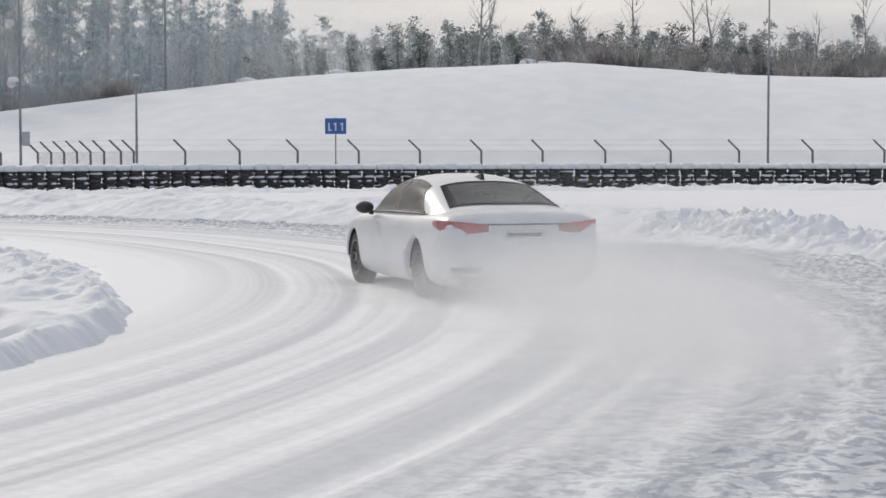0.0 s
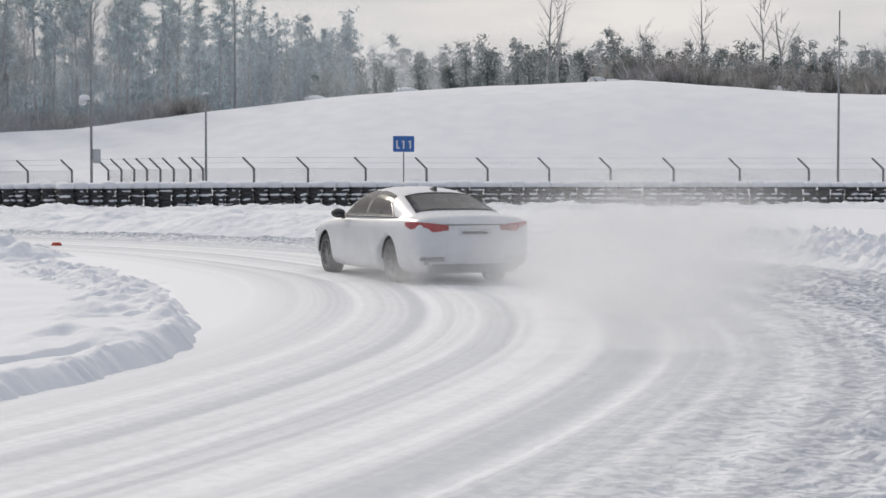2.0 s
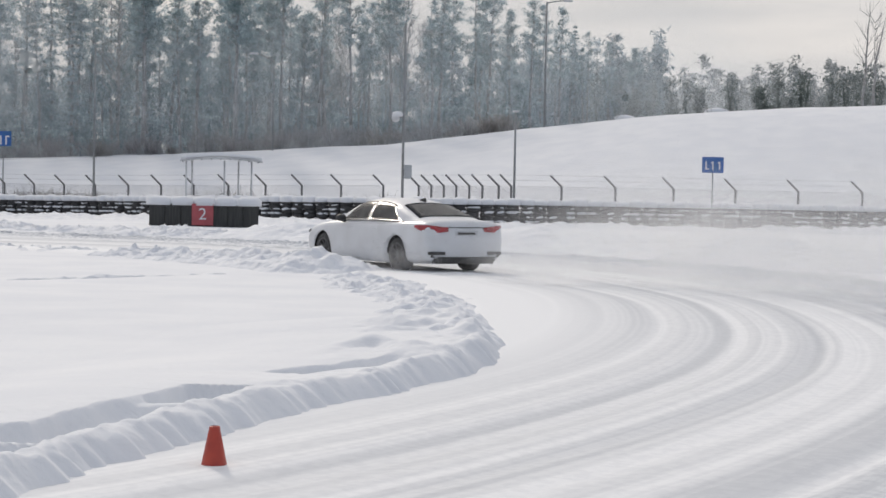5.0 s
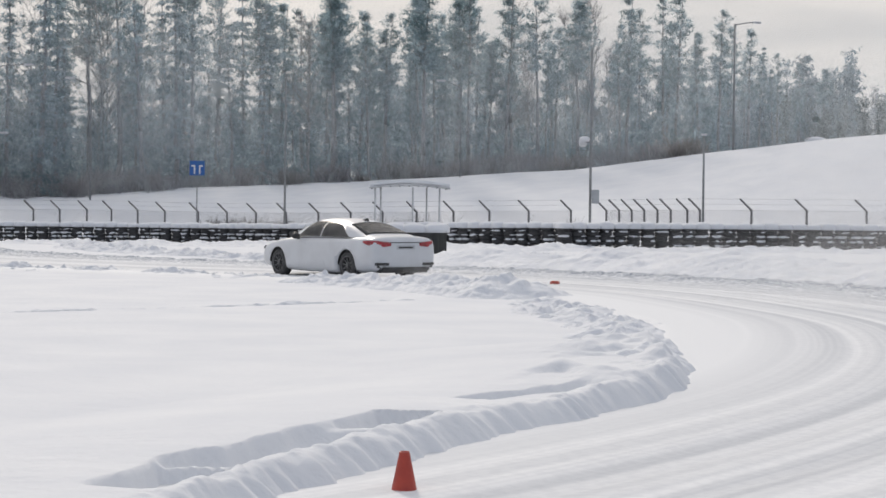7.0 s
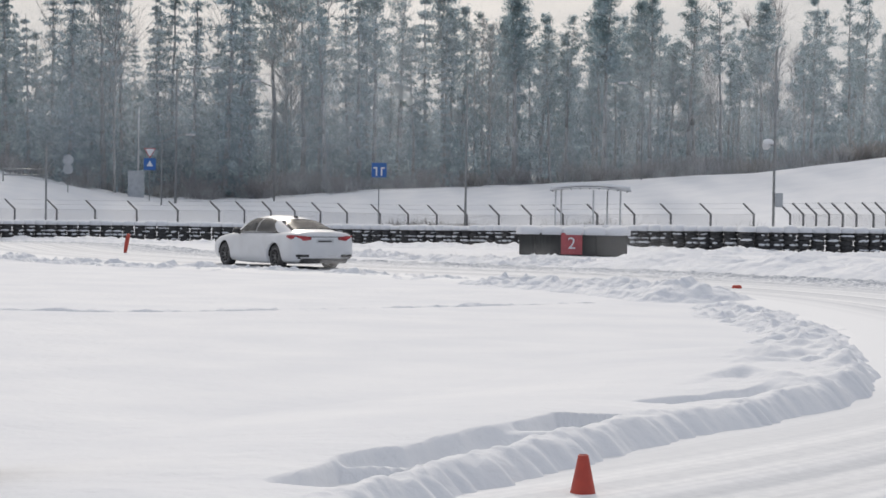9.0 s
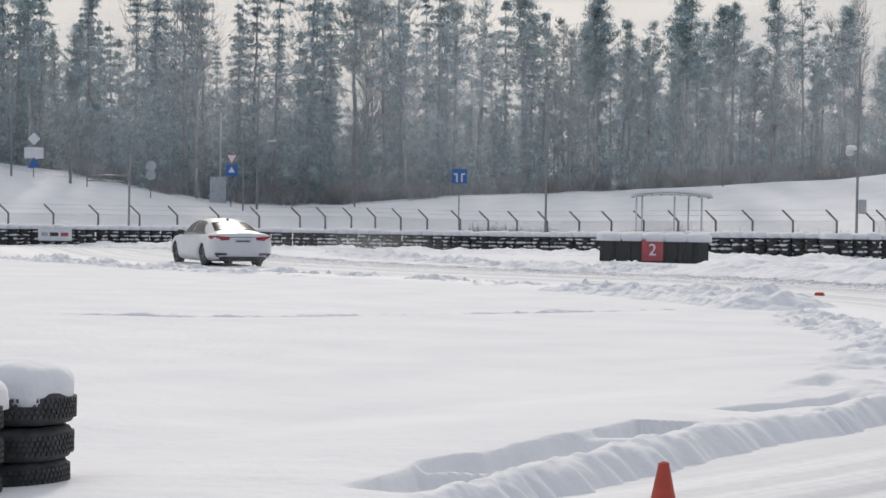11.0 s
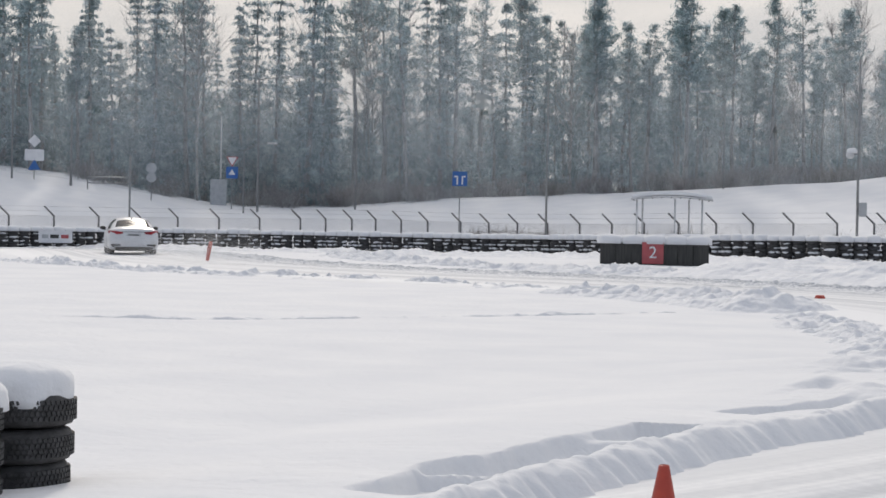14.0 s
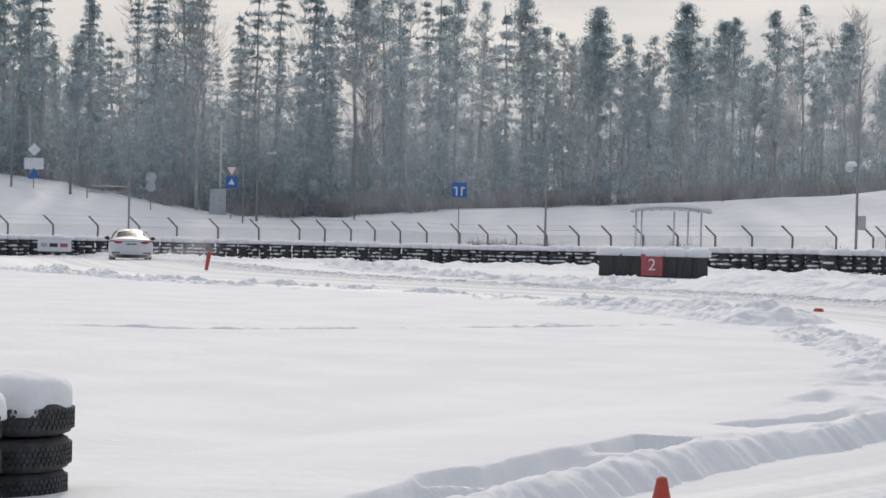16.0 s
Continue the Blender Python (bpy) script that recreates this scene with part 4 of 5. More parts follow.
def bush(seed, h, mat, label):
    """A low frosted bush of many thin stems."""
    rng = np.random.default_rng(seed)
    v, f = [], []
    for k in range(170):
        s = np.append(rng.normal(size=2) * h * 0.35, -0.15)
        lean = rng.normal(size=2) * 0.4 * h
        e = s + np.array([lean[0], lean[1], h * rng.uniform(0.5, 1.15)])
        sd = np.append(rng.normal(size=2), 0)
        sd = sd / np.linalg.norm(sd) * 0.022
        for lo in (0.0, 0.4, 0.6):
            st = s + (e - s) * lo
            en = e if lo == 0 else st + (e - s) * 0.45 + rng.normal(size=3) * 0.2 * h
            n = len(v)
            v += [st - sd, st + sd, en]
            f.append((n, n + 1, n + 2))
    return tagged(arrays_object("bush", np.array(v), np.array(f), mat, smooth=False), label, "bush", "frosted bushes")


def plant(kinds, spots, seed, size=(0.85, 1.12)):
    """Copies of the given kinds at places, each turned and sized a little apart."""
    rnd = random.Random(seed)
    for x, y, k in spots:
        ob = kinds[k]
        s = rnd.uniform(*size)
        m = Matrix.Translation((x, y, place_z(x, y) - 0.15)) @ pose(0, 0, 0, rnd.uniform(-2, 2), rnd.uniform(-2, 2), rnd.uniform(0, 360))
        if not ob.get("planted"):
            ob["planted"] = 1
            made = ob
            made.matrix_basis = m
        else:
            made = copy_thing(ob, m)
        made.scale = (s, s, s)


PINE_H, SPRUCE_H, BIRCH_H = (16, 17.5, 15, 18, 14, 18.5), (15, 17, 13, 18), (16, 14, 18)
PINES = [pine(i, h) for i, h in enumerate(PINE_H)]
SPRUCES = [spruce(20 + i, h) for i, h in enumerate(SPRUCE_H)]
BIRCHES = [bare_tree(40 + i, h) for i, h in enumerate(BIRCH_H)]
KINDS, KIND_H = PINES + SPRUCES + BIRCHES, PINE_H + SPRUCE_H + BIRCH_H
TOP_AZ = [5.0, 5.7, 6.2, 6.9, 7.6, 9.5, 12, 15, 18, 19.5, 21, 23.5, 26, 30, 33, 36, 45]
TOP_Z = [11.0, 13.0, 15.4, 14.0, 16.8, 18.4, 19.0, 18.9, 18.4, 17.6, 18.8, 21.0, 21.0, 22.0, 22.2, 21.5, 22.0]


def wood():
    """The front rows of the wood: pines, and towards the road more spruces and birches."""
    rnd = random.Random(11)
    for row, (d0, gap) in enumerate(((142, 4.8), (145, 3.4), (149, 2.8), (154, 2.5), (160, 2.5))):
        az = 5.2 + (row == 0) * 5
        while az < 43:
            az += math.degrees(gap * (0.9 if az < 21 else 1.25 if az < 30 else 0.95) * rnd.uniform(0.55, 1.45) / d0)
            d = d0 + rnd.uniform(-2, 2) + (10 - min(az, 10)) * 0.5 + 0.8
            left = min(max((az - 21) / 6, 0), 1)
            r = rnd.random()
            k = rnd.randrange(6) if r > 0.16 + 0.56 * left else (6 + rnd.randrange(4) if r < 0.05 + 0.42 * left else 10 + rnd.randrange(3))
            x, y = spot(az, d)
            top = float(np.interp(az, TOP_AZ, TOP_Z)) * rnd.choice((1.0, 0.97, 0.91, 0.84, 0.74)) * rnd.uniform(0.96, 1.04)
            size = (top - place_z(x, y)) / KIND_H[k]
            plant(KINDS, [(x, y, k)], rnd.randrange(10 ** 6), (size, size))


def far_wood(label, rows, az0, az1, heights, low, seed, blades, size, leaf):
    """Depths of the wood, where no single tree stands out: crowns and stems in one sheet of growth."""
    rng = np.random.default_rng(seed)
    centres, radii = [], []
    vs, fs = [], []
    for d0, gap in rows:
        az = az0
        while az < az1:
            az += math.degrees(gap * rng.uniform(0.5, 1.5) / d0)
            x, y = spot(az, d0 + rng.uniform(-3, 3))
            z, h = place_z(x, y), rng.uniform(*heights)
            cone = rng.random() < 0.5
            wide = rng.uniform(0.8, 1.2) * h * 0.10
            for k in range(26):
                u = rng.uniform(low if not cone else 0.05, 1.0)
                reach = wide * ((1 - u) ** 0.8 + 0.08 if cone else 0.25 + math.sin(math.pi * (1.02 - u) / (1.02 - low)) * 0.9) * rng.uniform(0.2, 1.0)
                a = rng.uniform(0, 2 * math.pi)
                centres.append((x + reach * math.cos(a), y + reach * math.sin(a), z + h * u))
                radii.append(np.array([0.6, 0.6, 0.42]) * rng.uniform(0.6, 1.2))
            n = 3 * len(vs)
            r = rng.uniform(0.08, 0.15)
            tilt = rng.normal(size=2) * 0.3
            vs += [[(x - r, y - r, z - 0.3), (x + r, y - r, z - 0.3), (x + tilt[0], y + tilt[1], z + h)], [(x + r, y - r, z - 0.3), (x, y + r, z - 0.3), (x + tilt[0], y + tilt[1], z + h)]]
    v, f = needles(rng, np.array(centres), np.array(radii), blades, size)
    stems = np.array(vs).reshape(-1, 3)
    v2, f2 = np.concatenate([v, stems]), np.concatenate([f, np.arange(len(stems)).reshape(-1, 3) + len(v)])
    return tagged(arrays_object("far_wood", v2, f2, leaf, smooth=False), label, "wood", kind="stuff")


far_wood("hazy depths of a frosted spruce and pine wood", ((165, 1.8), (171, 1.7), (178, 1.6), (186, 1.5)), 4.6, 45, (5.0, 9.5), 0.05, 3, 34, 0.25, HAZED_LEAF)
far_wood("hazy depths of the wood behind the spruces", ((168, 2.6), (177, 2.4)), 23, 45, (7.5, 12.0), 0.3, 21, 30, 0.24, HAZED_LEAF)
far_wood("undergrowth of young frosted spruces at the wood's edge", ((147, 1.3), (158, 1.1)), 8.5, 45, (2.0, 6.5), 0.05, 8, 16, 0.17, SPRUCE)
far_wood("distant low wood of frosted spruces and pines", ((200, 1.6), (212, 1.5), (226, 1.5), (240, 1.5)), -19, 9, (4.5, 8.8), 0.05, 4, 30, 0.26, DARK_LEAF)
far_wood("dark scrub of young pines along the snow hill", ((139, 1.0), (142, 0.9), (146, 0.9)), -19, -3.0, (1.0, 2.9), 0.05, 14, 8, 0.15, DRY)
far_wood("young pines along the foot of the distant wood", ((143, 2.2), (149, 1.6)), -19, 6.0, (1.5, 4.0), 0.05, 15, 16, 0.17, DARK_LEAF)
wood()
SNAGS = [bare_tree(60, 7.5, 0.22, 0.13, 15, 5), bare_tree(61, 5.6, 0.36, 0.14, 13, 6), bare_tree(62, 8.2, 0.17, 0.13, 14, 5)]
for snag in SNAGS:
    tagged(snag, "leafless old tree standing alone on the snow hill", "tree")
plant(SNAGS, [(*spot(az, d), k) for az, d, k in ((-1.4, 139, 0), (-1.1, 141, 2), (-4.1, 142, 1), (-5.8, 143, 2), (-7.6, 143, 0), (-8.2, 141, 1), (-11.2, 142, 1), (-12.7, 142, 0))], 7)
BUSHES = [bush(80, 1.5, TWIG, "frosted leafless bush on the snow hill"), bush(81, 1.1, DRY, "dry brown bush poking through the snow"), bush(82, 0.8, DRY, "tuft of dry weeds poking through the snow")]


def scrub():
    rnd = random.Random(17)
    got = []
    for k in range(90):
        az = rnd.uniform(-16, -3.2)
        got.append((*spot(az, rnd.uniform(134, 150)), rnd.randrange(2)))
    for k in range(110):
        az = rnd.uniform(13.2, 24.5)
        behind = float(np.interp(az, [13, 17, 20, 22, 25], [96.5, 97.5, 102, 106.5, 111]))
        got.append((*spot(az, behind + rnd.uniform(0, 7)), 2 if rnd.random() < 0.85 else 1))
    for k in range(100):
        az = rnd.uniform(9, 44)
        got.append((*spot(az, rnd.uniform(139, 150)), rnd.choice((0, 0, 1))))
    for k in range(14):
        az = rnd.uniform(-10, 8)
        got.append((*spot(az, rnd.uniform(97, 100)), 2))
    plant(BUSHES, got, 18, (0.7, 1.5))


scrub()


# snow-covered brush heaps on the hill
for az, dist, w, h, seed in ((-3.0, 139, 1.3, 0.55, 4), (-2.6, 139, 0.7, 0.8, 5), (-8.0, 139, 0.8, 0.7, 6), (-8.7, 139, 0.5, 0.5, 7), (3.2, 137, 1.0, 0.5, 8), (6.0, 136, 0.8, 0.45, 9)):
    xh, yh = spot(az, dist)
    heap = tagged(new("brush_heap"), "heap of brushwood covered with snow on the hill", "brush heap", "brush heaps")
    heap.location = (xh, yh, place_z(xh, yh) - 0.1)
    part("snow_cover", cap_bm(w, 0.8, h, seed * 2.1, (18, 10)), SNOW, heap)
    bm = bmesh.new()
    rnd = random.Random(seed)
    for k in range(14):
        a = rnd.uniform(-w, w)
        add_tube(bm, (a, rnd.uniform(-0.8, 0.2), 0), (a + rnd.uniform(-0.7, 0.7), rnd.uniform(-1.0, 0), h * rnd.uniform(0.5, 1.3)), 0.035, 0.015, 5)
    part("branches", bm, BARK, heap, "bare dark branches")


# ---- car ----
PAINT = material("white_car_paint", (0.64, 0.655, 0.68), 0.28, (0.58, 0.59, 0.61), 2.0, spec=0.6)
GLASS = material("tinted_glass", (0.05, 0.052, 0.055), 0.15, (0.12, 0.12, 0.12), 1.5, spec=0.9)
TRIM = material("black_trim", (0.02, 0.02, 0.021), 0.5, (0.045, 0.045, 0.045), 6.0)
TAIL = material("tail_lamp_red", (0.36, 0.02, 0.03), 0.2, (0.24, 0.015, 0.02), 6.0, spec=0.7)
ALLOY = material("grey_alloy", (0.16, 0.165, 0.17), 0.35, (0.1, 0.1, 0.105), 6.0, metal=0.8)
PLATE = material("plate_pale", (0.6, 0.62, 0.64), 0.5, (0.45, 0.46, 0.48), 8.0)

STATIONS = [(-2.44, 0.30, 0.70, 0.72, 0.74), (-2.40, 0.24, 0.85, 0.93, 1.0), (-2.26, 0.2, 0.90, 0.955, 1.035), (-1.95, 0.17, 0.915, 0.96, 1.04), (-1.45, 0.15, 0.925, 0.95, 1.02), (-0.7, 0.13, 0.92, 0.94, 1.0),
            (0.1, 0.13, 0.92, 0.93, 0.99), (0.8, 0.13, 0.92, 0.92, 0.97), (1.3, 0.15, 0.915, 0.89, 0.95), (1.75, 0.16, 0.90, 0.83, 0.89), (2.1, 0.19, 0.84, 0.75, 0.81), (2.31, 0.24, 0.74, 0.65, 0.69), (2.38, 0.32, 0.55, 0.56, 0.58)]


def body_bm():
    bm = bmesh.new()
    rings = []
    for y, zb, w, zs, zt in STATIONS:
        w *= 1.03
        half = [(0, zb), (0.8 * w, zb), (0.965 * w, zb + 0.09), (w, zb + 0.42 * (zs - zb)), (0.985 * w, zs - 0.2 * (zs - zb)), (0.95 * w, zs - 0.02), (0.82 * w, zs + 0.5 * (zt - zs)), (0.45 * w, zt - 0.012), (0, zt)]
        ring = half + [(-x, z) for x, z in reversed(half[1:-1])]
        rings.append([bm.verts.new((x, y, z)) for x, z in ring])
    for p, q in zip(rings, rings[1:]):
        for i in range(len(p)):
            j = (i + 1) % len(p)
            bm.faces.new((p[j], p[i], q[i], q[j]))
    bm.faces.new(rings[0])
    bm.faces.new(list(reversed(rings[-1])))
    bmesh.ops.recalc_face_normals(bm, faces=bm.faces)
    return bm


AXLES, WHEEL_R = (1.44, -1.38), 0.335


def shaped(ob, cutters):
    """Rounds the body once and cuts the wheel arches out of it, leaving a plain mesh."""
    sub = ob.modifiers.new("round", "SUBSURF")
    sub.levels = sub.render_levels = 2
    for c in cutters:
        cut = ob.modifiers.new("arch", "BOOLEAN")
        cut.operation, cut.object, cut.solver = "DIFFERENCE", c, "EXACT"
    me = bpy.data.meshes.new_from_object(ob.evaluated_get(bpy.context.evaluated_depsgraph_get()))
    ob.modifiers.clear()
    ob.data = me
    for c in cutters:
        bpy.data.objects.remove(c)


# the cabin's outline along the car: place, height of the roof line, half-width at the belt
ROOF_Y = [-2.12, -1.95, -1.72, -1.40, -1.05, -0.70, -0.25, 0.12, 0.42, 0.72, 1.00, 1.22]
ROOF_Z = [1.005, 1.045, 1.11, 1.225, 1.33, 1.385, 1.412, 1.405, 1.36, 1.25, 1.10, 0.955]
ROOF_W = [0.70, 0.755, 0.80, 0.835, 0.85, 0.86, 0.862, 0.86, 0.852, 0.835, 0.80, 0.74]
FINE_Y = np.linspace(ROOF_Y[0], ROOF_Y[-1], 240)
BLUR = np.exp(-0.5 * (np.arange(-14, 15) / 6.0) ** 2)


def eased(values):
    """The outline with its corners rounded off."""
    line = np.interp(FINE_Y, ROOF_Y, values)
    return np.convolve(np.pad(line, 14, mode="reflect", reflect_type="odd"), BLUR / BLUR.sum(), mode="valid")


FINE_Z, FINE_W = eased(ROOF_Z), eased(ROOF_W)


def cabin_at(y):
    """Belt height, roof height and half-width of the cabin at lengthwise place y."""
    belt = 0.93 - 0.012 * y
    return belt, max(float(np.interp(y, FINE_Y, FINE_Z)), belt + 0.004), float(np.interp(y, FINE_Y, FINE_W))


def cabin_half(y, h):
    """Half-width of the cabin at height share h: upright glass that leans in, and a softly arched roof."""
    belt, top, w = cabin_at(y)
    return w * (1 - 0.235 * h) * max(1 - h ** 5.0, 0.0) ** (1 / 2.6)


def cabin_bm():
    bm = bmesh.new()
    shares = [-0.12, 0.0, 0.12, 0.26, 0.40, 0.54, 0.67, 0.78, 0.86, 0.92, 0.955, 0.978, 0.991, 0.998]
    rings = []
    for y in np.linspace(-2.1, 1.21, 68):
        belt, top, w = cabin_at(float(y))
        half = [(cabin_half(float(y), max(h, 0)), belt + (top - belt) * max(h, 0) + min(h, 0) * 0.5) for h in shares] + [(0.0, top)]
        ring = half + [(-x, z) for x, z in reversed(half[:-1])]
        rings.append([bm.verts.new((x, float(y), z)) for x, z in ring])
    for p, q in zip(rings, rings[1:]):
        for i in range(len(p) - 1):
            bm.faces.new((p[i], q[i], q[i + 1], p[i + 1]))
    bmesh.ops.recalc_face_normals(bm, faces=bm.faces)
    return bm


def skin_side(side, y, h, out):
    """A point of the cabin's side at lengthwise place y and height share h."""
    belt, top, w = cabin_at(y)
    return Vector((side * (cabin_half(y, h) + out), y, belt + (top - belt) * h + out * 0.3))


def skin_top(x, y, end, out):
    """A point of the cabin's roof and sloping ends over the plan."""
    belt, top, w = cabin_at(y)
    lo, hi = 0.0, 1.0
    for k in range(26):
        mid = (lo + hi) / 2
        if cabin_half(y, mid) > abs(x):
            lo = mid
        else:
            hi = mid
    return Vector((x, y + end * out * 0.5, belt + (top - belt) * lo + out))


def pane_bm(point, nu=12, nv=8):
    bm = bmesh.new()
    vs = [[bm.verts.new(point(i / nu, j / nv)) for i in range(nu + 1)] for j in range(nv + 1)]
    for j in range(nv):
        for i in range(nu):
            bm.faces.new((vs[j][i], vs[j][i + 1], vs[j + 1][i + 1], vs[j + 1][i]))
    bmesh.ops.solidify(bm, geom=bm.faces[:], thickness=0.003)
    return bm


def wheel_thing(car, x, y):
    side = 1 if x > 0 else -1
    hub = tagged(new("wheel"), "wheel with a dark tyre and grey alloy spokes")
    hub.parent = car
    hub.location = (x, y, WHEEL_R)
    t = tyre_bm(WHEEL_R, 0.235, 40)
    t.transform(pose(0, 0, 0, 0, 90, 0) @ Matrix.Translation((0, 0, -0.117)))
    part("tyre", t, RUBBER, hub)
    bm = spun([(0.205, -0.1), (0.222, -0.1), (0.222, 0.1), (0.205, 0.1), (0.19, 0.03), (0.19, -0.03)], 36, closed=True)
    bmesh.ops.create_cone(bm, cap_ends=True, segments=20, radius1=0.06, radius2=0.05, depth=0.05, matrix=Matrix.Translation((0, 0, 0.06)))
    bmesh.ops.create_cone(bm, cap_ends=True, segments=28, radius1=0.15, radius2=0.15, depth=0.02, matrix=Matrix.Translation((0, 0, -0.03)))
    for k in range(10):
        m = pose(0, 0, 0, 0, 0, 36 * k) @ Matrix.Translation((0.13, 0, 0.055)) @ pose(0, 0, 0, 0, -6, 0)
        bmesh.ops.create_cube(bm, size=1.0, matrix=m @ Matrix.Diagonal((0.17, 0.028, 0.03, 1)))
    bm.transform(pose(0, 0, 0, 0, 90 * side, 0) @ Matrix.Translation((0, 0, 0.02)))
    part("rim", bm, ALLOY, hub, smooth=False)
    return hub


def build_car():
    car = tagged(new("car"), "white four-door sedan drifting on packed snow", "car")
    body = part("body", body_bm(), PAINT, car)
    cutters = []
    for y in AXLES:
        bm = bmesh.new()
        bmesh.ops.create_cone(bm, cap_ends=True, segments=48, radius1=0.368, radius2=0.368, depth=2.4, matrix=Matrix.Translation((0, y, WHEEL_R + 0.01)) @ pose(0, 0, 0, 0, 90, 0))
        cutters.append(mesh_object("arch_cutter", bm, TRIM))
    shaped(body, cutters)
    bm = bmesh.new()
    add_box(bm, -0.62, -2.1, 0.2, 0.62, 2.05, 0.62, 0.05)
    part("underbody", bm, TRIM, car, "black underbody and wheel wells", smooth=False)
    for y in AXLES:
        for s in (-1, 1):
            bm = spun([(0.02, 0.0), (0.362, 0.0), (0.362, 0.40)], 48)
            bm.transform(Matrix.Translation((s * 0.49, y, WHEEL_R + 0.01)) @ pose(0, 0, 0, 0, 90 * s, 0))
            bmesh.ops.delete(bm, geom=[v for v in bm.verts if v.co.z < 0.30], context="VERTS")
            part("wheel_liner", bm, TRIM, car, "black wheel arch liner")
    part("roof", cabin_bm(), PAINT, car, "white roof and window pillars")

    def window(name, fn):
        part(name, pane_bm(fn), GLASS, car, "dark tinted window glass")
    for s in (-1, 1):
        def lerp(a, b, u):
            return a + (b - a) * u
        window("front_window", lambda u, v, s=s: skin_side(s, lerp(-0.235, lerp(0.80, 0.33, v ** 0.9), u), lerp(0.10, 0.86, v), 0.006))
        window("rear_window", lambda u, v, s=s: skin_side(s, lerp(lerp(-1.42, -0.93, v ** 0.8), -0.275, u), lerp(0.10, 0.86 - 0.05 * (1 - u) ** 2, v), 0.006))
        bm = bmesh.new()
        rim = [skin_side(s, y, 0.045, 0.009) for y in np.linspace(-1.52, 0.92, 30)]
        for p, q in zip(rim, rim[1:]):
            add_tube(bm, p, q, 0.011, sides=5)
        part("belt_moulding", bm, TRIM, car, "dark moulding under the side windows")
        bm = bmesh.new()
        add_box(bm, s * 0.92 - 0.02, 0.52, 0.9, s * 0.92 + 0.02, 0.6, 0.95)
        bmesh.ops.create_uvsphere(bm, u_segments=16, v_segments=10, radius=1.0, matrix=Matrix.Translation((s * 1.0, 0.56, 0.99)) @ Matrix.Diagonal((0.115, 0.085, 0.075, 1)))
        part("door_mirror", bm, TRIM, car, "dark door mirror")
        for y in (0.35, -0.62):
            bm = bmesh.new()
            add_box(bm, s * 0.912 - 0.02, y - 0.11, 0.79, s * 0.912 + 0.022, y + 0.11, 0.82, 0.008)
            part("door_handle", bm, PAINT, car, smooth=False)
        bm = bmesh.new()
        outline = [(0.42, -2.44, 0.80, 0.875), (0.60, -2.435, 0.78, 0.895), (0.78, -2.40, 0.775, 0.915), (0.875, -2.32, 0.79, 0.92), (0.918, -2.18, 0.825, 0.92), (0.925, -2.04, 0.865, 0.91)]
        cols = [[bm.verts.new((s * (px - q * 0.05), py + q * 0.05, pz)) for q in (0, 1) for pz in (lo, hi)] for px, py, lo, hi in outline]
        for p, q in zip(cols, cols[1:]):
            for a, b in ((0, 1), (1, 3), (3, 2), (2, 0)):
                bm.faces.new((p[a], p[b], q[b], q[a]))
        bm.faces.new((cols[0][0], cols[0][1], cols[0][3], cols[0][2]))
        bm.faces.new((cols[-1][0], cols[-1][1], cols[-1][3], cols[-1][2]))
        bmesh.ops.recalc_face_normals(bm, faces=bm.faces)
        part("tail_lamp", bm, TAIL, car, "red tail lamp glass", smooth=False)
        bm = bmesh.new()
        add_box(bm, s * 0.50, 2.1, 0.62, s * 0.80, 2.24, 0.72, 0.03)
        part("headlight", bm, GLASS, car, "headlight glass", smooth=False)
        bm = bmesh.new()
        add_box(bm, min(s * 0.44, s * 0.83), -2.462, 0.31, max(s * 0.44, s * 0.83), -2.1, 0.47, 0.05)
        part("exhaust_trim", bm, TRIM, car, "black exhaust surround", smooth=False)
    window("rear_windscreen", lambda u, v: skin_top((u - 0.5) * 2 * (0.655 - 0.115 * v), -1.80 + 0.74 * v - 0.05 * (1 - (2 * u - 1) ** 2) * (1 - v), -1, 0.006))
    window("windscreen", lambda u, v: skin_top((0.5 - u) * 2 * (0.67 - 0.11 * v), 1.06 - 0.66 * v + 0.05 * (1 - (2 * u - 1) ** 2) * (1 - v), 1, 0.006))
    bm = bmesh.new()
    add_box(bm, -0.70, -2.455, 0.19, 0.70, -2.2, 0.37, 0.05)
    part("rear_diffuser", bm, TRIM, car, "black lower bumper", smooth=False)
    bm = bmesh.new()
    add_box(bm, -0.27, -2.435, 0.71, 0.27, -2.39, 0.82, 0.01)
    part("plate_recess", bm, PLATE, car, "pale registration plate", smooth=False)
    bm = bmesh.new()
    add_box(bm, -0.20, -2.441, 0.745, 0.20, -2.436, 0.785)
    part("plate_bar", bm, TRIM, car, "dark plain bar on the plate", smooth=False)
    bm = bmesh.new()
    add_box(bm, -0.58, -2.425, 0.868, 0.58, -2.37, 0.885, 0.005)
    part("boot_trim", bm, TRIM, car, "thin dark line of the boot lid", smooth=False)
    bm = bmesh.new()
    fin = [bm.verts.new(c) for c in ((-0.03, -0.98, 1.33), (0.03, -0.98, 1.33), (0.025, -0.76, 1.37), (-0.025, -0.76, 1.37), (-0.012, -0.98, 1.415), (0.012, -0.98, 1.415), (0.01, -0.93, 1.415), (-0.01, -0.93, 1.415))]
    for q in ((0, 1, 5, 4), (1, 2, 6, 5), (2, 3, 7, 6), (3, 0, 4, 7), (4, 5, 6, 7), (3, 2, 1, 0)):
        bm.faces.new([fin[k] for k in q])
    part("antenna_fin", bm, TRIM, car, "dark roof antenna fin", smooth=False)
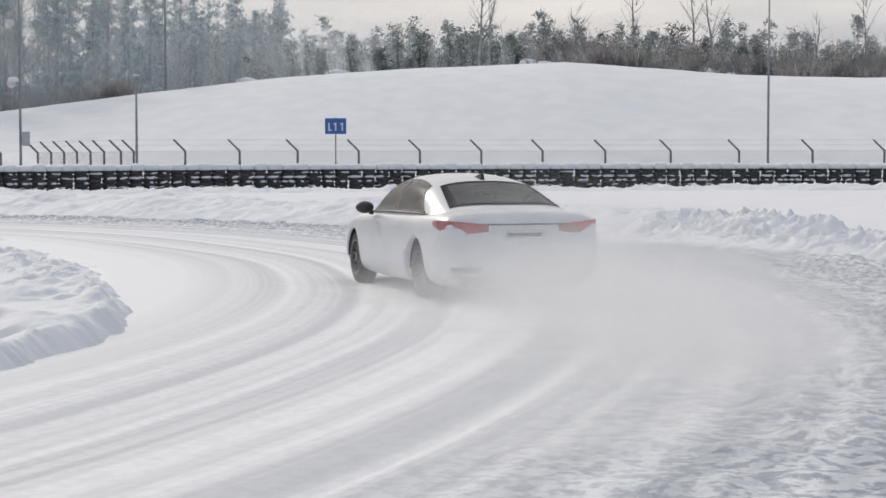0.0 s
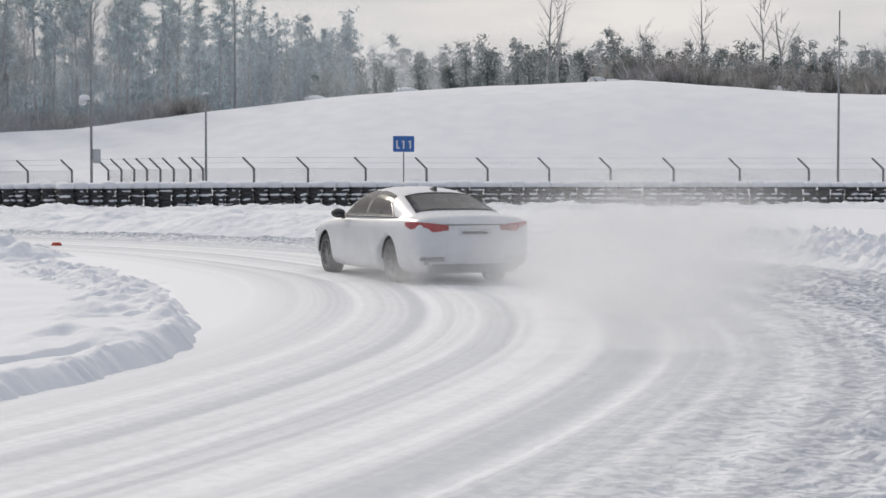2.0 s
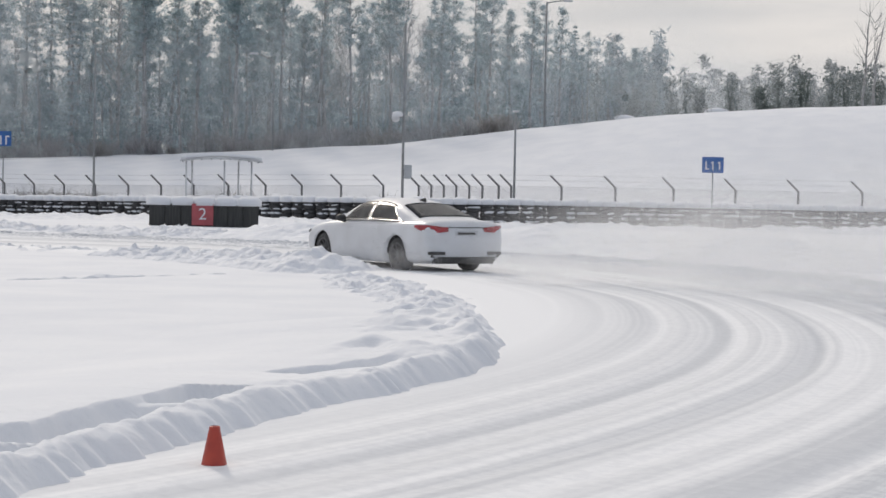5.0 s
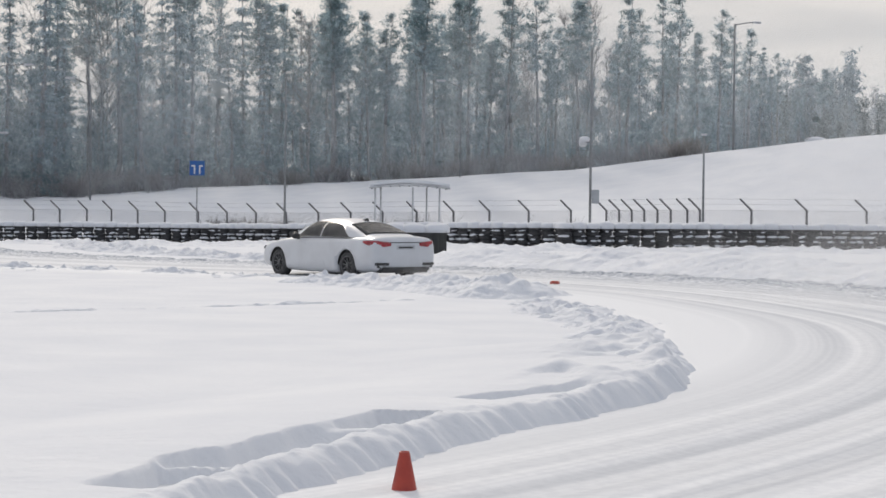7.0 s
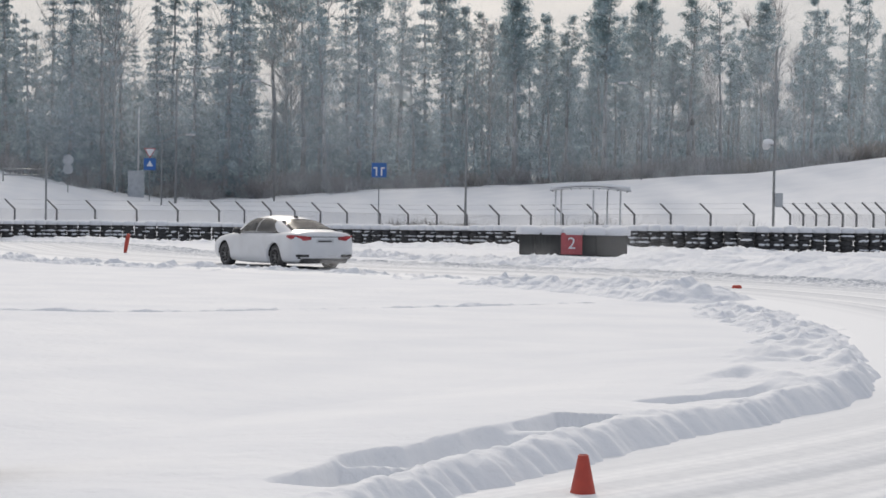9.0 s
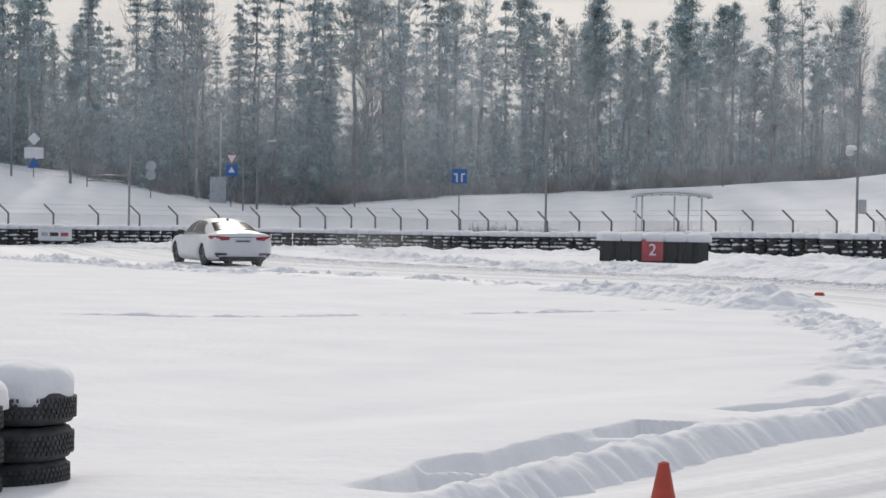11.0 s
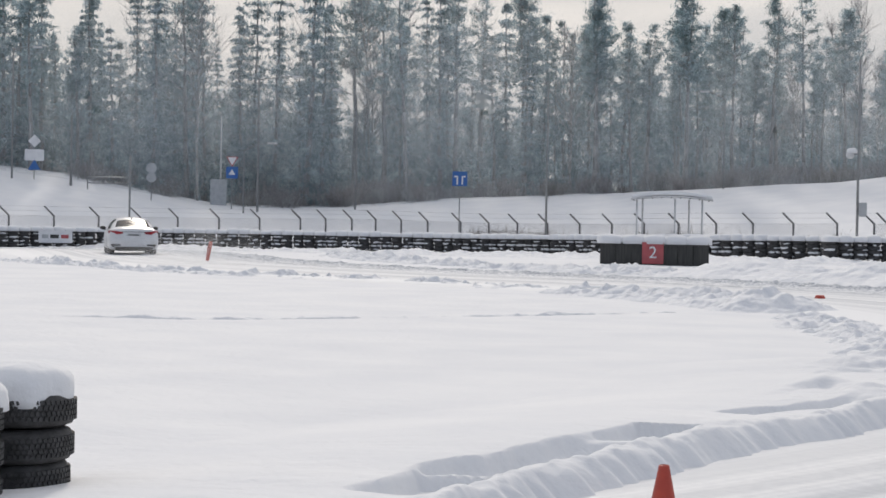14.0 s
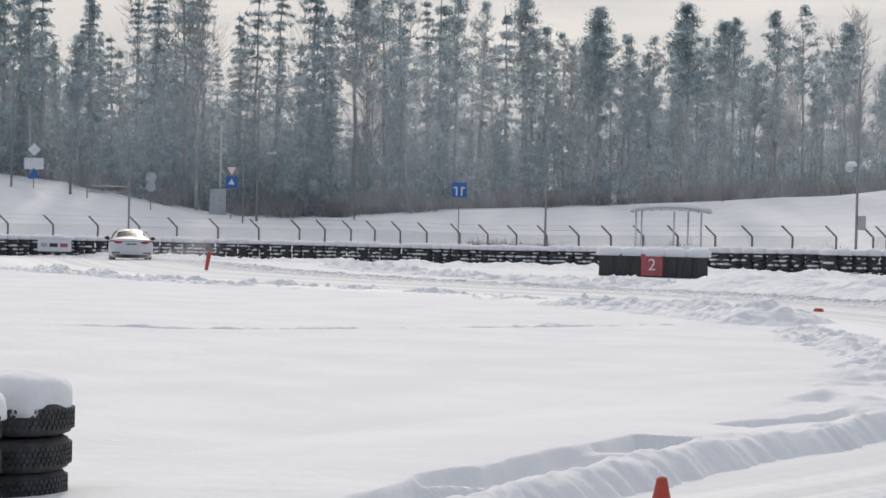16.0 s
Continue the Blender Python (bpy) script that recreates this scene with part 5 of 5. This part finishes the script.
    wheels = [wheel_thing(car, s * 0.775, y) for y in AXLES for s in (-1, 1)]
    return car, wheels


car, wheels = build_car()

# seconds, place and heading (degrees to the left of y)
CAR_ROWS = [
    (0.0, 0.16, 22.6, 17.2), (0.5, -0.10, 24.8, 19.2), (1.0, -0.48, 26.6, 20.9), (1.5, -0.97, 27.9, 22.7), (2.0, -1.55, 29.0, 25.1), (2.5, -2.32, 30.2, 28.7),
    (3.0, -3.18, 31.3, 31.8), (3.5, -4.12, 32.2, 35.3), (4.0, -5.32, 33.3, 38.8), (5.2, -9.0, 37.3, 46.2), (6.5, -13.6, 41.0, 53.2), (7.0, -15.4, 41.75, 55.8), (7.5, -17.35, 42.3, 57.8),
    (8.0, -19.4, 43.05, 59.0), (8.5, -21.5, 44.0, 59.2), (9.0, -23.6, 44.9, 56.9), (9.5, -25.25, 45.5, 55.6), (10.0, -26.8, 46.1, 54.0), (11.2, -30.6, 48.3, 48.0), (12.5, -34.75, 51.5, 40.0),
    (13.0, -37.0, 54.1, 38.6), (13.5, -39.4, 57.1, 38.2), (14.0, -41.4, 59.8, 38.0), (14.5, -43.2, 62.4, 38.1), (15.0, -44.8, 64.8, 37.4), (15.5, -46.2, 66.9, 36.7), (16.0, -47.57, 68.8, 36.0)]


def car_at(t):
    ts, xs_, ys_, hs = zip(*CAR_ROWS)
    return [float(np.interp(t, ts, c)) for c in (xs_, ys_, hs)]


# ---- snow thrown up by the tyres ----
def spray_material(name, least, most, tint=(0.88, 0.88, 0.88)):
    """Fine airborne snow: thins out from the middle of each puff, in wisps."""
    m = bpy.data.materials.new(name)
    m.use_nodes = True
    n, l = m.node_tree.nodes, m.node_tree.links
    n.clear()
    out, mix, clear = n.new("ShaderNodeOutputMaterial"), n.new("ShaderNodeMixShader"), n.new("ShaderNodeBsdfTransparent")
    dif, thin, both = n.new("ShaderNodeBsdfDiffuse"), n.new("ShaderNodeBsdfTranslucent"), n.new("ShaderNodeMixShader")
    dif.inputs["Color"].default_value = thin.inputs["Color"].default_value = (*tint, 1)
    co, length, fall = n.new("ShaderNodeTexCoord"), n.new("ShaderNodeVectorMath"), n.new("ShaderNodeMapRange")
    length.operation = "LENGTH"
    fall.interpolation_type = "SMOOTHERSTEP"
    fall.inputs["From Min"].default_value, fall.inputs["From Max"].default_value = 0.0, 1.0
    fall.inputs["To Min"].default_value, fall.inputs["To Max"].default_value = 1.0, 0.0
    info, add, tex, wisp, mul = n.new("ShaderNodeObjectInfo"), n.new("ShaderNodeVectorMath"), n.new("ShaderNodeTexNoise"), n.new("ShaderNodeMapRange"), n.new("ShaderNodeMath")
    add.operation = "ADD"
    tex.inputs["Scale"].default_value, tex.inputs["Detail"].default_value = 1.7, 5.0
    wisp.inputs["From Min"].default_value, wisp.inputs["From Max"].default_value = 0.2, 0.8
    wisp.inputs["To Min"].default_value, wisp.inputs["To Max"].default_value = least, most
    mul.operation = "MULTIPLY"
    l.new(co.outputs["Object"], length.inputs[0])
    l.new(length.outputs["Value"], fall.inputs["Value"])
    l.new(co.outputs["Object"], add.inputs[0])
    l.new(info.outputs["Location"], add.inputs[1])
    scale10 = n.new("ShaderNodeMath")
    scale10.operation = "MULTIPLY"
    scale10.inputs[1].default_value = 31.0
    l.new(info.outputs["Random"], scale10.inputs[0])
    l.new(scale10.outputs["Value"], add.inputs[1])
    l.new(add.outputs["Vector"], tex.inputs["Vector"])
    l.new(tex.outputs["Fac"], wisp.inputs["Value"])
    l.new(fall.outputs["Result"], mul.inputs[0])
    l.new(wisp.outputs["Result"], mul.inputs[1])
    both.inputs["Fac"].default_value = 0.5
    l.new(dif.outputs["BSDF"], both.inputs[1])
    l.new(thin.outputs["BSDF"], both.inputs[2])
    l.new(mul.outputs["Value"], mix.inputs["Fac"])
    l.new(clear.outputs["BSDF"], mix.inputs[1])
    l.new(both.outputs["Shader"], mix.inputs[2])
    l.new(mix.outputs["Shader"], out.inputs["Surface"])
    return m


SPRAY = spray_material("airborne_snow", 0.02, 0.22)
WISP = spray_material("thin_airborne_snow", 0.0, 0.13)
# for the added sheets that lay haze over the wood
HAZE_SHEET = spray_material("mist", 0.15, 0.32, (0.84, 0.89, 0.93))
scene.cycles.transparent_max_bounces = 64


def puff_mesh(name, mat):
    """A shallow billow, one across."""
    bm = spun([(0.02, 0.16), (0.2, 0.15), (0.42, 0.12), (0.64, 0.08), (0.84, 0.03), (1.0, 0.0)], 24)
    bm.transform(pose(0, 0, 0, 90, 0, 0))
    return plain_mesh(name, bm, mat)


PUFF = puff_mesh("snow_puff", SPRAY)
WISP_ME = puff_mesh("snow_wisp", WISP)
HAZE_SHEET_ME = puff_mesh("mist", HAZE_SHEET)


def haze_sheets():
    """Translucent sheets added before and among the trees to pale them as haze does."""
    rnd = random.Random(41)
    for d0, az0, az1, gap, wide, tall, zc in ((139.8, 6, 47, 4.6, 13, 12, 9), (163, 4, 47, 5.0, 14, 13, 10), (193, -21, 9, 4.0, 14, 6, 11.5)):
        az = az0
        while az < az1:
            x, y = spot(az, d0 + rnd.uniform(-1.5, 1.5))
            ob = tagged(new("mist", HAZE_SHEET_ME), "translucent sheet added as haze over the wood", "mist", "haze in the wood")
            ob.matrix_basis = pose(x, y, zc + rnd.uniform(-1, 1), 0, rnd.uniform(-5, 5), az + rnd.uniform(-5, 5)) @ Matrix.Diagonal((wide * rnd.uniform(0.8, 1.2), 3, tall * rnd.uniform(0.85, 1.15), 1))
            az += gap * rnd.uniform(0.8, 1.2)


haze_sheets()
EARLY = [(-2.0, 1.0, 12.5, 9.0), (-1.0, 0.65, 17.5, 13.0)] + CAR_ROWS


def trail_at(t):
    ts, xs_, ys_, hs = zip(*EARLY)
    return [float(np.interp(t, ts, c)) for c in (xs_, ys_, hs)]


def make_spray():
    """Puffs that rise behind the rear wheels, drift off and settle."""
    rnd = random.Random(23)
    made = []
    t = -2.0
    while t < 16.0:
        power = 1.0 if t < 4.5 else (0.36 if t < 8.5 else 0.34)
        x, y, h = trail_at(t)
        c, s = math.cos(radians(h)), math.sin(radians(h))
        lx, ly = (rnd.uniform(-0.9, 1.3) if t < 0.5 else rnd.uniform(-0.5, 2.5)), -1.6 - rnd.uniform(0.0, 1.8)
        px, py = x + c * lx - s * ly, y + s * lx + c * ly
        r = rnd.uniform(0.9, 1.7) * (0.3 + 0.7 * power)
        az = math.degrees(math.atan2(-px, py))
        ob = tagged(new("snow_puff", PUFF if t < 4.5 else WISP_ME), "drifting puff of fine snow dust thrown up by tyres", "snow dust", "snow dust behind the car")
        r *= rnd.choice((1, 1, 1, 1.7)) if t > 0.8 else 0.8
        size = (r * rnd.uniform(1.1, 1.7), r, r * rnd.uniform(0.6, 1.0))
        ob.scale = size
        turn = (rnd.uniform(-8, 8), rnd.uniform(-14, 14), az + rnd.uniform(-12, 12))
        fresh = min(max((t - 0.2) / 1.5, 0), 1)
        wind = (rnd.uniform(0.0, 0.25) + 0.5 * fresh, rnd.uniform(-0.25, 0.15))
        lift, stay = rnd.choice((0.25, 0.5, 0.8, 1.9)) * rnd.uniform(0.7, 1.2) * power * (0.4 + 0.6 * fresh), rnd.uniform(1.4, 3.2) * (0.5 + 0.5 * power)
        lift *= 0.45 if lx < 0.6 else 1.0
        ground = place_z(px, py)
        rows = []
        for age, z, far in ((-0.45, -2.6, 0), (0.0, 0.15, 0), (0.35, 0.35 + 0.35 * lift, 0.35), (stay * 0.5, 0.4 + 0.8 * lift, stay * 0.5), (stay, 0.35 + lift, stay), (stay + 1.6, -2.6, stay + 1.6)):
            rows.append((t + age, pose(px + wind[0] * far, py + wind[1] * far, ground + z, *turn)))
        made.append((ob, rows))
        t += rnd.uniform(0.025, 0.055) if t < 0.8 else rnd.uniform(0.035, 0.08) if t < 4.5 else (0.2 if t < 8.5 else 0.16)
    return made


def make_skirt():
    """Low puffs that curl up along the car's flanks and rear and fall at once."""
    rnd = random.Random(29)
    made, t = [], -0.6
    while t < 16.0:
        x, y, h = trail_at(t)
        c, s = math.cos(radians(h)), math.sin(radians(h))
        side = rnd.random() < 0.6
        lx, ly = (rnd.uniform(-1.25, -0.85), rnd.uniform(-1.9, 0.9)) if side else (rnd.uniform(-0.9, 0.9), rnd.uniform(-3.0, -2.5))
        px, py = x + c * lx - s * ly, y + s * lx + c * ly
        r = rnd.uniform(0.4, 0.75) * (1.0 if t < 4.5 else 0.8)
        ob = tagged(new("snow_puff", PUFF if t < 4.5 or t > 12 else WISP_ME), "low puff of fine snow dust curling beside the tyres", "snow dust", "snow dust behind the car")
        ob.scale = (r * 1.5, r, r * 0.75)
        turn = (0, rnd.uniform(-12, 12), math.degrees(math.atan2(-px, py)) + rnd.uniform(-10, 10))
        ground, push = place_z(px, py), (-s * -0.6, c * -0.6)
        rows = [(t + age, pose(px + push[0] * far, py + push[1] * far, ground + z, *turn)) for age, z, far in ((-0.25, -1.2, 0), (0.0, 0.05, 0), (0.4, 0.3, 0.4), (0.9, 0.25, 0.9), (1.4, -1.2, 1.4))]
        made.append((ob, rows))
        t += rnd.uniform(0.07, 0.12) if t < 4.5 else rnd.uniform(0.25, 0.35)
    return made


SPRAY_ROWS = make_spray() + make_skirt()


def clip_rows(rows):
    """Rows from the start to the end of the clip."""
    def at(t):
        for (t0, a), (t1, b) in zip(rows, rows[1:]):
            if t0 <= t <= t1:
                return a.lerp(b, (t - t0) / (t1 - t0))
        return rows[0][1] if t < rows[0][0] else rows[-1][1]
    return [(0.0, at(0.0))] + [(t, m) for t, m in rows if 0.05 < t < 15.95] + [(16.0, at(16.0))]


def motions():
    walk(car, [(t, pose(x, y, place_z(x, y) + 0.015, 0, 0, h)) for t, x, y, h in CAR_ROWS])
    turn, rows = 0.0, []
    for k in range(161):
        t = k / 10
        x0, y0, _ = car_at(max(t - 0.1, 0))
        x1, y1, _ = car_at(t)
        turn -= min(math.degrees(math.hypot(x1 - x0, y1 - y0) / WHEEL_R), 80)
        rows.append((t, turn))
    for wheel in wheels:
        at = wheel.location.copy()
        walk(wheel, [(t, pose(*at, a, 0, 0)) for t, a in rows])

    for ob, rows in SPRAY_ROWS:
        walk(ob, clip_rows(rows))


motions()
